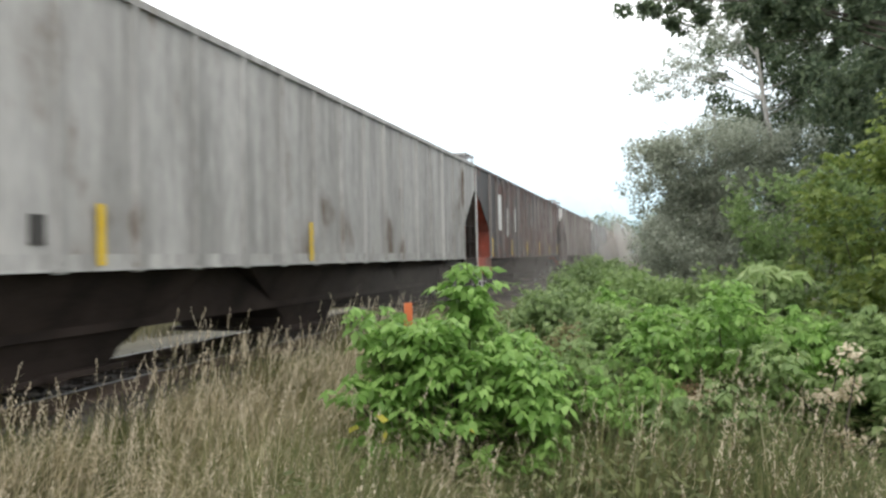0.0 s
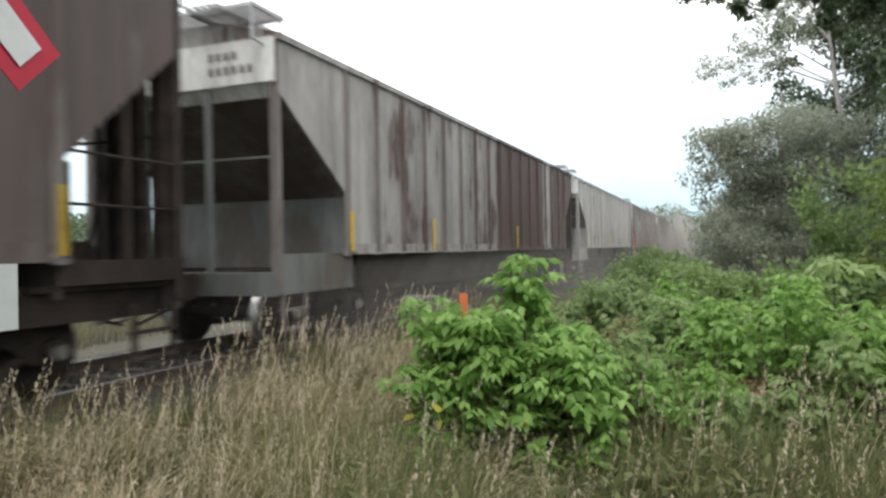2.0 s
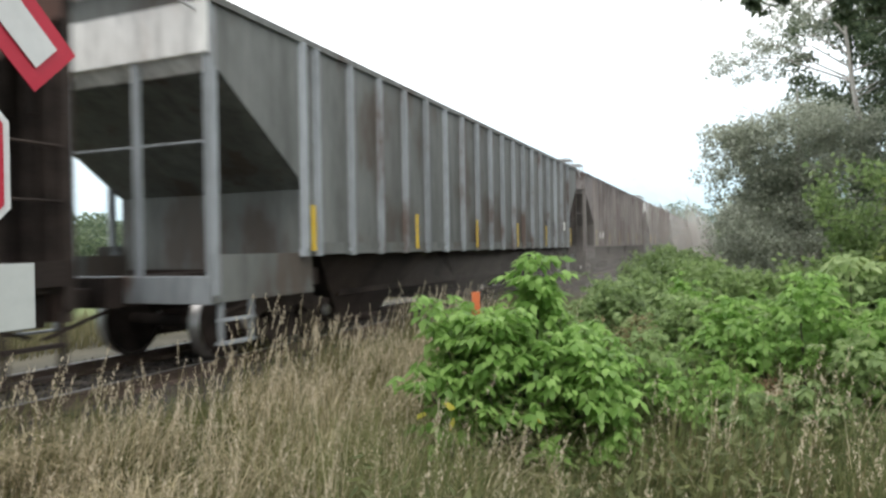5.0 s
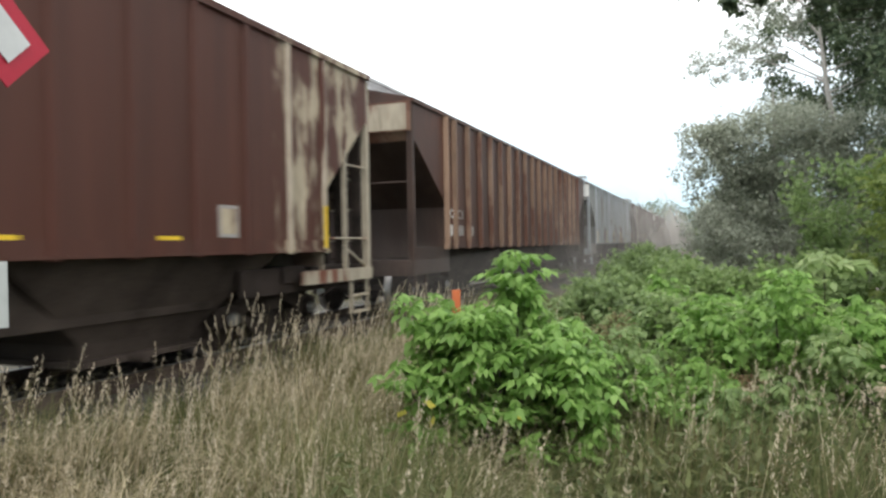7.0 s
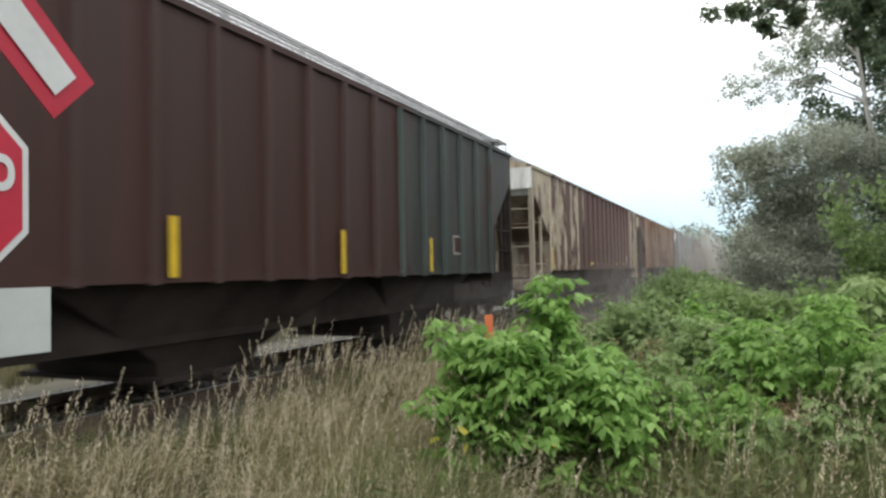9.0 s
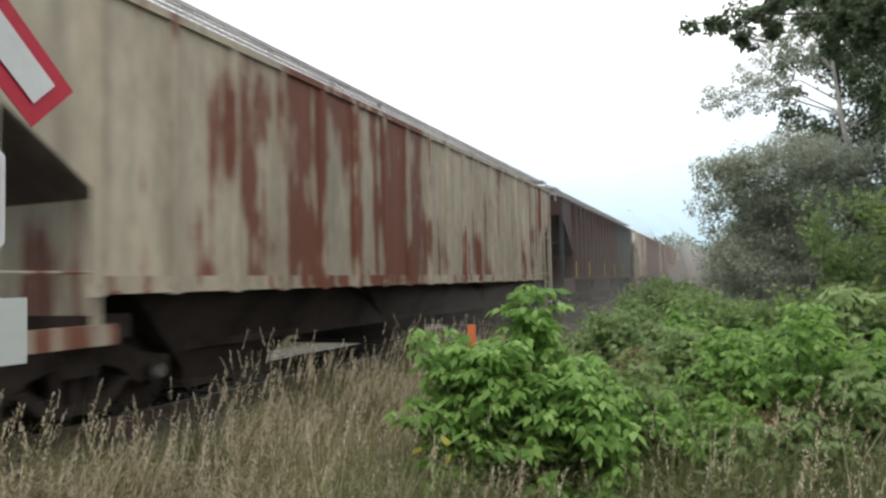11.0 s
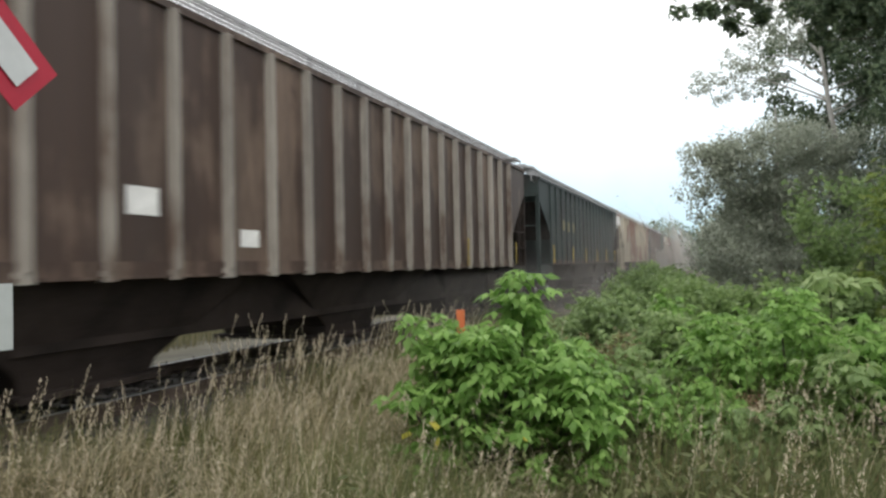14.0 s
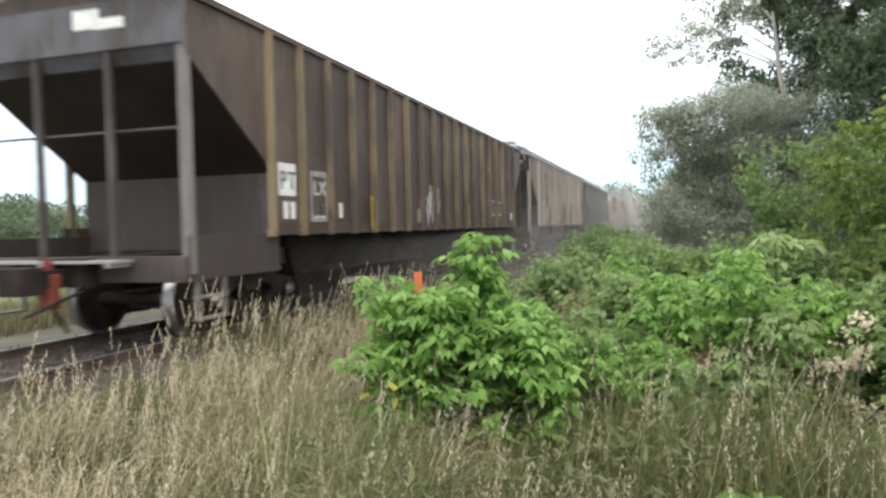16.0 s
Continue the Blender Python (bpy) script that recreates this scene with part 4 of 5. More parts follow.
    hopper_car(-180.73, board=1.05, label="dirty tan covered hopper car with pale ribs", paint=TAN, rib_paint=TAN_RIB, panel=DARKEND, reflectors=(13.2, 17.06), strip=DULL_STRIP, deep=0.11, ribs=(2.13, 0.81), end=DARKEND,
               plates=[(3.98, 1.86, 0.4, 0.27, LABEL), (5.62, 1.58, 0.34, 0.2, LABEL)], end_plates=[(-0.2, 3.45, 0.75, 0.5, WHITEP)], end_letters=[("X T R X", 0.74, 3.74, 0.165, LABEL)], end_bars=[(0.76, 3.54, 0.06, 0.12, 5, LABEL)])
    # DARKEND on the slope sheets: dark shade of the recess painted in.
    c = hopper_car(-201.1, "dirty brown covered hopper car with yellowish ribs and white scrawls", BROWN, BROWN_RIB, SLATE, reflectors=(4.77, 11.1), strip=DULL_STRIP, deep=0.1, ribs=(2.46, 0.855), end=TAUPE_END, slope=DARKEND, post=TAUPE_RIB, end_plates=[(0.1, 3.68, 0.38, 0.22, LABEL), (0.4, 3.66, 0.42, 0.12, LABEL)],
                   plates=[(1.85, 1.8, 0.46, 0.45, LABEL), (16.62, 1.5, 0.2, 0.22, LABEL), (7.35, 1.35, 0.32, 0.35, TAN_RIB)], frames=[(2.74, 1.44, 0.5, 0.76), (13.92, 1.62, 0.44, 0.46), (14.8, 1.62, 0.42, 0.44)],
                   letters=[("PT", 1.9, 1.89, 0.36, BLACKP), ("LX", 2.84, 1.84, 0.30, LABEL)], number_bars=[(1.96, 1.48, 0.12, 0.24, 2, LABEL), (2.86, 1.5, 0.11, 0.22, 2, LABEL), (3.66, 1.5, 0.12, 0.24, 1, LABEL)])
    scrawl(c, 7.95, 1.32, 0.8, 1.0, SCRAWL, 4)
    end_marker(c)


MARKER_RED = mottled("faded_marker_red", (0.15, 0.035, 0.026), (0.27, 0.07, 0.048), 5, 0.6, bump=0)
OCHRE = mottled("faded_ochre_letter_paint", (0.10, 0.092, 0.04), (0.19, 0.17, 0.075), 4, 0.6, bump=0)
SCRAWL = car_paint("white_scrawl_paint", (0.42, 0.41, 0.39), (0.115, 0.085, 0.066), 0.15, grime=0.1)
build_train()


# ---- signs at the crossing ----
def build_signs():
    """Crossbuck, stop sign and a plain plate on one post; they face away from the track."""
    sign = tagged(new("crossing_sign"), "red-edged white crossbuck above a red stop sign and plate", "road sign")
    sign.matrix_basis = pose(*SIGN_AT, 0, 0, SIGN_TURN)
    bm = bmesh.new()
    tube(bm, (0, 0.06, -0.45), (0, 0.06, 2.75), 0.045, sides=10)
    part("post", bm, POST, sign)
    for k, a in enumerate((45, -45)):
        bm = bmesh.new()
        box(bm, -0.64, 0.64, -0.004 * k, 0.004 - 0.004 * k, -0.1, 0.1)
        bm.transform(pose(0, 0, CROSS_Z, 0, a, 0))
        arm = part("crossbuck_arm", bm, SIGN_RED, sign, "red-edged white arm")
        bm = bmesh.new()
        box(bm, -0.59, 0.59, -0.003 - 0.004 * k, -0.001 - 0.004 * k, -0.05, 0.05)
        bm.transform(pose(0, -0.004, CROSS_Z, 0, a, 0))
        part("white_field", bm, SIGN_WHITE, arm)
    r = 0.3 / math.cos(math.pi / 8)
    for name, rr, y, mat in (("stop_plate", r, 0.0, SIGN_WHITE), ("red_field", r * 0.93, -0.004, SIGN_RED)):
        bm = bmesh.new()
        prism(bm, [(rr * math.cos(math.pi / 8 + i * math.pi / 4), STOP_Z + rr * math.sin(math.pi / 8 + i * math.pi / 4)) for i in range(8)], "y", y, y + 0.003)
        part(name, bm, mat, sign)
    letters_at(sign, "STOP", 0.25, SIGN_WHITE, lambda u: pose(-0.225 + u * 0.78, -0.007, STOP_Z - 0.09, 90, 0, 0) @ Matrix.Diagonal((0.74, 1.08, 1, 1)), 0.12)
    bm = bmesh.new()
    box(bm, -0.37, 0.37, 0, 0.004, PLATE_Z - 0.096, PLATE_Z + 0.096)
    part("plate", bevelled(bm, 0.001), PLATE_GREY, sign, "blank pale grey plate")


SIGN_AT, SIGN_TURN = (-1.90, 1.047, 0), 90
CROSS_Z, STOP_Z, PLATE_Z = 2.327, 1.578, 1.2
build_signs()


# ---- plants ----
def blades(name, n, area, tall, lean, width, material, label, thin=None):
    """Grass blades as bent, tapering strips rooted in the ground."""
    x = rng.uniform(area[0], area[1], n)
    y = rng.uniform(area[2], area[3], n)
    if thin is not None:
        keep = thin(x, y)
        x, y = x[keep], y[keep]
    n = len(x)
    z = np.array([ground_height(a, b) for a, b in zip(x, y)])
    h = tall * rng.uniform(0.55, 1.15, n) * (0.85 + 0.25 * np.sin(x * 2.1 + 1.3 * np.sin(y * 1.7)))
    az = rng.normal(0.6, 1.3, n)
    bend = np.abs(rng.normal(lean, lean * 0.6, n))
    d = np.stack([np.cos(az), np.sin(az), np.zeros(n)], 1)
    side = np.stack([-np.sin(az + rng.normal(0, 0.8, n)), np.cos(az), np.zeros(n)], 1)
    root = np.stack([x, y, z], 1)
    out, prev, tops = [], None, None
    for i, f in enumerate((0, 0.4, 0.75, 1.0)):
        c = root + d * (h * bend * f * f)[:, None]
        c[:, 2] += h * f * (1 - 0.25 * bend * f)
        w = side * (width * (1 - f * 0.85))
        pair = (c - w, c + w)
        if prev is not None:
            out.append(np.stack([prev[0], prev[1], pair[1], pair[0]], 1))
        prev, tops = pair, c
    # each blade keeps its three quads together as one island
    v = np.stack([np.stack([o[:, 0] for o in out] + [out[-1][:, 3]], 1), np.stack([o[:, 1] for o in out] + [out[-1][:, 2]], 1)], 2)
    verts = v.reshape(-1, 3)
    base = (np.arange(n) * 8)[:, None, None]
    f = np.array([(0, 1, 3, 2), (2, 3, 5, 4), (4, 5, 7, 6)])[None]
    idx = (base + f).reshape(-1)
    me = bpy.data.meshes.new(name)
    me.vertices.add(len(verts))
    me.vertices.foreach_set("co", verts.astype(np.float32).ravel())
    me.loops.add(len(idx))
    me.loops.foreach_set("vertex_index", idx.astype(np.int32))
    me.polygons.add(len(idx) // 4)
    me.polygons.foreach_set("loop_start", np.arange(0, len(idx), 4, dtype=np.int32))
    me.update(calc_edges=True)
    me.materials.append(material)
    ob = tagged(new(name, me), label, "grass", kind="stuff")
    return ob, tops, d


def seed_heads(name, tops, d, pick, material, label, k=10, long=0.13, size=0.03):
    """Feathery heads: short spikelets round the tip of every picked stem."""
    t, dd = tops[pick], d[pick]
    at = np.linspace(-long, 0.02, k)
    c = t[:, None, :] + (dd[:, None, :] * 0.35 + np.array([0, 0, 1.0])) * at[None, :, None]
    c = c + rng.normal(0, 0.0045, c.shape)
    c = c.reshape(-1, 3)
    q = leaf_quads(c, np.full(len(c), size * 1.15), droop=-1.2, slim=0.26)
    return tagged(quads(name, q, material), label, "grass", kind="stuff")


def meadow(x, y):
    # the strip beside the track bed, thinning under the shrubs
    return (x < 0.2 + 0.1 * y) & (x > -4.75 + 0.2 * np.sin(y * 1.3)) & (y > 1.2 - 0.5 * x - 1.5)


def dry_strip(x, y):
    # dry stems stand thick beside the track and thin out towards the shrubs
    side = np.degrees(np.arctan2(-x, y))
    return meadow(x, y) & (side > 10 + 16 * rng.random(len(x)))


def weeds(x, y):
    # a bare spot stays round the low broad-leaved plants
    return (x > -1.6) & (y > 1.6) & (np.hypot(x - 0.46, y - 2.95) > 0.42)


def patchy(x, y):
    return np.sin(x * 2.3 + 1.9 * np.sin(y * 1.1)) + np.sin(y * 1.9 + 1.4 * np.sin(x * 1.7)) + rng.normal(0, 0.7, len(x))


blades("green_sward", 90000, (-4.8, 4.5, 1.4, 17), 0.56, 0.5, 0.0042, GREENGRASS, "thick greenish grass growing among dry stems", lambda x, y: meadow(x, y) & (patchy(x, y) > -0.9))
blades("straw_sward", 24000, (-4.8, 2.5, 1.4, 17), 0.5, 0.7, 0.0044, STRAW, "matted straw-coloured grass in loose patches", lambda x, y: dry_strip(x, y) & (patchy(x, y) < 0.5))
g, tops, d = blades("dry_grass", 19000, (-4.9, 2.5, 1.4, 20), 0.74, 0.34, 0.0036, STRAW, "tall dry straw-coloured grass beside the track", dry_strip)
seed_heads("seed_heads", tops, d, rng.random(len(tops)) < 0.07, SEED, "pale feathery seed heads on dry grass", 16, 0.12, 0.02)
def tussock_roots(n):
    """Blades that rise in tussocks and lean the same way, as flattened dry grass does."""
    c = rng.uniform((-4.4, 2.3), (1.2, 9.0), (n, 2))
    return c[dry_strip(c[:, 0], c[:, 1])]


def tussocks(name, n, per, material, label):
    c = tussock_roots(n)
    lean = rng.normal(0.5, 0.9, len(c))
    own = np.repeat(np.arange(len(c)), per)
    k = len(own)
    root = np.zeros((k, 3))
    root[:, :2] = c[own] + rng.normal(0, 0.09, (k, 2))
    root[:, 2] = [ground_height(a, b) for a, b in root[:, :2]]
    a = lean[own] + rng.normal(0, 0.35, k)
    h, reach, w = rng.uniform(0.5, 0.85, k), rng.uniform(0.3, 0.7, k), rng.uniform(0.003, 0.0058, k)
    out = []
    d = np.stack([np.cos(a), np.sin(a), np.zeros(k)], 1)
    side = np.stack([-np.sin(a), np.cos(a), np.zeros(k)], 1)
    for f in (0, 0.3, 0.55, 0.8, 1.0):
        p = root + d * (reach * f ** 1.8)[:, None]
        p[:, 2] += h * (f - 0.42 * f ** 3)
        out += [p - side * (w * (1 - 0.7 * f))[:, None], p + side * (w * (1 - 0.7 * f))[:, None]]
    verts = np.stack(out, 1).reshape(-1, 3)
    idx = ((np.arange(k) * 10)[:, None, None] + np.array([(0, 1, 3, 2), (2, 3, 5, 4), (4, 5, 7, 6), (6, 7, 9, 8)])[None]).reshape(-1)
    me = bpy.data.meshes.new(name)
    me.vertices.add(len(verts))
    me.vertices.foreach_set("co", verts.astype(np.float32).ravel())
    me.loops.add(len(idx))
    me.loops.foreach_set("vertex_index", idx.astype(np.int32))
    me.polygons.add(len(idx) // 4)
    me.polygons.foreach_set("loop_start", np.arange(0, len(idx), 4, dtype=np.int32))
    me.update(calc_edges=True)
    me.materials.append(material)
    tagged(new(name, me), label, "grass", kind="stuff")
    tips = (out[-1] + out[-2]) / 2
    return tips, d


tips, dd = tussocks("straw_tussocks", 300, 40, PALESTRAW, "pale flattened tussocks of dry grass")
seed_heads("tussock_heads", tips, dd, rng.random(len(tips)) < 0.2, SEED, "drooping seed heads on pale tussocks", 18, 0.14, 0.018)
g, tops, d = blades("plume_grass", 800, (-4.9, -3.6, 2.0, 13), 0.84, 0.2, 0.0038, STRAW, "taller plumed grass along the track bed", None)
seed_heads("plumes", tops, d, rng.random(len(tops)) < 0.8, SEED, "pale plumes of tall grass along the track bed", 26, 0.18, 0.026)
g, tops, d = blades("tall_stalks", 900, (-4.3, 1.6, 2.0, 6.5), 0.92, 0.6, 0.0042, PALESTRAW, "single tall arching stalks of dry grass", None)
seed_heads("stalk_heads", tops, d, rng.random(len(tops)) < 0.9, SEED, "pale seed heads on arching stalks", 24, 0.17, 0.02)
g, tops, d = blades("dry_stems", 2300, (-2.0, 3.4, 2.6, 8.5), 0.98, 0.3, 0.0032, STRAW, "dry stems standing among green shrubs", weeds)
seed_heads("stem_heads", tops, d, rng.random(len(tops)) < 0.09, SEED, "dry heads on stems among green shrubs", 20, 0.15, 0.02)
g, tops, d = blades("weed_stems", 30000, (-1.8, 5.0, 1.8, 6.2), 0.66, 0.45, 0.0068, WEED, "green weeds and grass below the shrubs", weeds)
seed_heads("weed_heads", tops, d, rng.random(len(tops)) < 0.01, SEED, "dry heads on weeds below the shrubs", 18, 0.12, 0.02)
g, tops, d = blades("weed_straw", 2600, (-1.8, 4.0, 2.0, 5.4), 0.6, 0.6, 0.0038, STRAW, "dry straw mixed into green weeds", weeds)
seed_heads("weed_straw_heads", tops, d, rng.random(len(tops)) < 0.07, SEED, "pale heads on straw among green weeds", 20, 0.13, 0.02)
g, tops, d = blades("bush_foot_grass", 2600, (-2.6, 0.6, 3.1, 4.6), 0.72, 0.4, 0.0042, GREENGRASS, "tall greenish grass in front of the maple bush")
seed_heads("bush_foot_heads", tops, d, rng.random(len(tops)) < 0.04, SEED, "pale heads on grass in front of the maple bush", 18, 0.14, 0.02)
g, tops, d = blades("shrub_weeds", 3200, (-1.3, 3.6, 4.7, 7.6), 0.9, 0.3, 0.006, WEED, "tall olive weeds growing between shrubs")
blades("brown_weeds", 1700, (-1.1, 2.6, 4.6, 6.6), 1.0, 0.35, 0.006, REDDRY, "brownish dry weeds growing between shrubs", lambda x, y: np.sin(x * 3.1 + 1.0) + np.sin(y * 2.2) > 0.2)
blades("brown_undergrowth", 1500, (-1.4, 3.6, 2.4, 4.7), 0.62, 0.5, 0.005, REDDRY, "brownish dry stems in green undergrowth", lambda x, y: weeds(x, y) & (np.sin(x * 2.7 + 0.6) + np.sin(y * 3.3) > 0.1))
c = rng.uniform((-1.7, 1.9, 0), (4.5, 6.0, 1), (15000, 3))
c = c[weeds(c[:, 0], c[:, 1])]
c[:, 2] = -0.3 + 0.62 * c[:, 2] ** 0.7 * (0.8 + 0.3 * np.sin(c[:, 0] * 3.1 + 2 * np.sin(c[:, 1] * 2.3)))
tagged(quads("weed_leaves", leaf_quads(c, np.full(len(c), 0.075), 0.1, 0.3), WEED), "narrow olive leaves of weeds below the shrubs", "weeds", kind="stuff")
blades("far_verge", 24000, (-14.5, -10.6, -4, 45), 0.5, 0.4, 0.012, VERGE, "rough olive grass on the far side of the track")


def compound(centres, size):
    """Compound leaves: five drooping leaflets on a stalk at every centre."""
    k = len(centres)
    a = rng.uniform(0, math.tau, k)
    s = size * rng.uniform(0.7, 1.3, k)
    out = []
    for along, side, fall in ((1.0, 0.0, 0.75), (0.75, 0.75, 0.6), (0.75, -0.75, 0.6), (0.35, 1.0, 0.5), (0.35, -1.0, 0.5)):
        stalk = centres + np.stack([np.cos(a) * s * along * 1.1, np.sin(a) * s * along * 1.1, -s * 0.25 * along * along], 1)
        h = a + side * 1.1 + rng.normal(0, 0.2, k)
        e = -fall + rng.normal(0, 0.25, k)
        dd = np.stack([np.cos(h) * np.cos(e), np.sin(h) * np.cos(e), np.sin(e)], 1)
        w = np.stack([-np.sin(h), np.cos(h), rng.normal(0, 0.25, k)], 1)
        ls = (s * rng.uniform(0.85, 1.15, k))[:, None]
        mid = stalk + dd * ls * 0.4
        mid[:, 2] += s * 0.06
        out.append(np.stack([stalk, mid + w * ls * 0.27, stalk + dd * ls, mid - w * ls * 0.27], 1))
    return np.concatenate(out)


def bush(name, at, blobs, leaves, size, material, label, clumps=26, clump_r=0.16, kind="compound", stems=9):
    """A bush of several rounded shoots; blobs are (offset, radii)."""
    z0 = ground_height(at[0], at[1])
    b = tagged(new(name), label, "bush")
    b.matrix_basis = pose(at[0], at[1], z0)
    for i in range(stems):
        bm = bmesh.new()
        c, r = blobs[i % len(blobs)]
        p = Vector((random.uniform(-0.12, 0.12), random.uniform(-0.12, 0.12), -0.03))
        q = Vector(c) + Vector([random.uniform(-0.6, 0.6) * v for v in r])
        mid = (p + q) / 2 + Vector((0, 0, 0.08))
        tube(bm, p, mid, 0.013, 0.009, 6)
        tube(bm, mid, q, 0.009, 0.003, 6)
        part("stem", bm, DARKBARK, b)
    vol = np.array([r[0] * r[1] * r[2] for c, r in blobs]) ** 0.7
    cs = np.concatenate([cloud(c, r, int(leaves * v / vol.sum()) + 8, clumps, min(clump_r, min(r))) for (c, r), v in zip(blobs, vol)])
    cs[:, 2] = np.maximum(cs[:, 2], 0.06)
    q = compound(cs, size) if kind == "compound" else leaf_quads(cs, np.full(len(cs), size), 0.45, 0.62)
    quads("foliage", q, material, b)
    return b


def tree(name, at, height, crown, leaves, size, material, bark, label, lean=(0.0, 0.0), limbs=9, trunk=0.16, clumps=90, clump_r=0.45):
    """crown: list of (centre offset, radii) ellipsoids round the upper trunk."""
    z0 = ground_height(at[0], at[1])
    t = tagged(new(name), label, "tree")
    t.matrix_basis = pose(at[0], at[1], z0)
    bm = bmesh.new()
    pts = [Vector((lean[0] * f * height, lean[1] * f * height, f * height)) + Vector((0.06 * math.sin(f * 9), 0.05 * math.cos(f * 6) - 0.05, 0)) for f in (0, 0.2, 0.4, 0.6, 0.8, 1.0)]
    for i in range(5):
        tube(bm, pts[i], pts[i + 1], trunk * (1 - i * 0.17), trunk * (1 - (i + 1) * 0.17), 10)
    part("trunk", bm, bark, t)
    for i in range(limbs):
        c, r = crown[i % len(crown)]
        q = Vector(c) + Vector([random.uniform(-0.7, 0.7) * k for k in r])
        f = min(0.97, max(0.2, (q.z - 0.25 * (abs(q.x) + abs(q.y))) / height))
        p = pts[int(f * 5)].lerp(pts[min(5, int(f * 5) + 1)], f * 5 - int(f * 5))
        mid = (p + q) / 2 + Vector((0, 0, 0.03 * height))
        bm = bmesh.new()
        tube(bm, p, mid, trunk * 0.22, trunk * 0.14, 7)
        tube(bm, mid, q, trunk * 0.14, trunk * 0.04, 7)
        part("limb", bm, bark, t)
    vol = np.array([r[0] * r[1] * r[2] for c, r in crown]) ** 0.7
    cs = np.concatenate([cloud(c, r, int(leaves * v / vol.sum()), max(8, int(clumps * v / vol.max())), min(clump_r, min(r) * 0.8)) for (c, r), v in zip(crown, vol)])
    quads("crown", leaf_quads(cs, np.full(len(cs), size), 0.5, 0.6), material, t)
    return t


def az(deg, dist):
    """A place by its bearing from the viewpoint (degrees to the right of the track's line) and distance."""
    return dist * math.sin(radians(deg)), dist * math.cos(radians(deg))


def maple_shoots(n):
    """Tips of leafy shoots: a broad low mass with a higher leader above its middle."""
    x = rng.uniform(-0.60, 0.74, n)
    top = np.where(x < 0.3, 1.24, 1.24 - 0.75 * (x - 0.3)) + rng.normal(0, 0.05, n)
    z = top * (0.16 + 0.84 * rng.random(n) ** 0.62)
    y = rng.uniform(-0.5, 0.3, n)
    lead = np.stack([rng.normal(0.12, 0.035, n // 12), rng.normal(0.12, 0.05, n // 12), rng.uniform(1.2, 1.60, n // 12)], 1)
    return np.concatenate([np.stack([x, y, z], 1), lead])


def build_maple(at):
    """A bush of upright shoots, each with its own spray of compound leaves, so that gaps show between them."""
    b = tagged(new("maple_bush"), "bright green young maple bush in dry grass", "bush")
    b.matrix_basis = pose(at[0], at[1], ground_height(*at))
    tips = maple_shoots(170)
    for k, p in enumerate(tips[::6]):
        bm = bmesh.new()
        foot = Vector((p[0] * 0.25, p[1] * 0.25, -0.03))
        mid = foot.lerp(Vector(p), 0.55) + Vector((p[0] * 0.12, 0, 0.06))
        tube(bm, foot, mid, 0.010, 0.007, 6)
        tube(bm, mid, Vector(p), 0.007, 0.003, 6)
        part("stem", bm, DARKBARK, b)
    own = np.repeat(np.arange(len(tips)), 10)
    cs = tips[own] + rng.normal(0, 1, (len(own), 3)) * np.array([0.06, 0.06, 0.05])
    cs[:, 2] = np.maximum(cs[:, 2], 0.05)
    quads("foliage", compound(cs, 0.088), MAPLE, b)
    return b


maple = build_maple(az(-16.6, 5.0))
for off in ((-0.42, -0.72, 0.62), (-0.24, -0.74, 0.70), (-0.22, -0.72, 0.60), (0.28, -0.62, 0.62)):
    q = leaf_quads(np.array([off]), np.array([0.11]), 1.1, 0.65)
    quads("yellow_leaf", q, YELLOW, maple)

LOW = [((0, 0, 0.62), (0.75, 0.7, 0.55)), ((-0.5, 0.1, 0.9), (0.35, 0.35, 0.3)), ((0.45, -0.1, 0.95), (0.4, 0.35, 0.35)), ((0.1, 0.2, 1.2), (0.3, 0.3, 0.25))]
WIDE = [((0, 0, 0.7), (1.1, 1.0, 0.65)), ((-0.7, 0.1, 1.1), (0.5, 0.5, 0.4)), ((0.6, -0.1, 1.2), (0.55, 0.5, 0.4)), ((0.0, 0.3, 1.4), (0.4, 0.4, 0.3))]
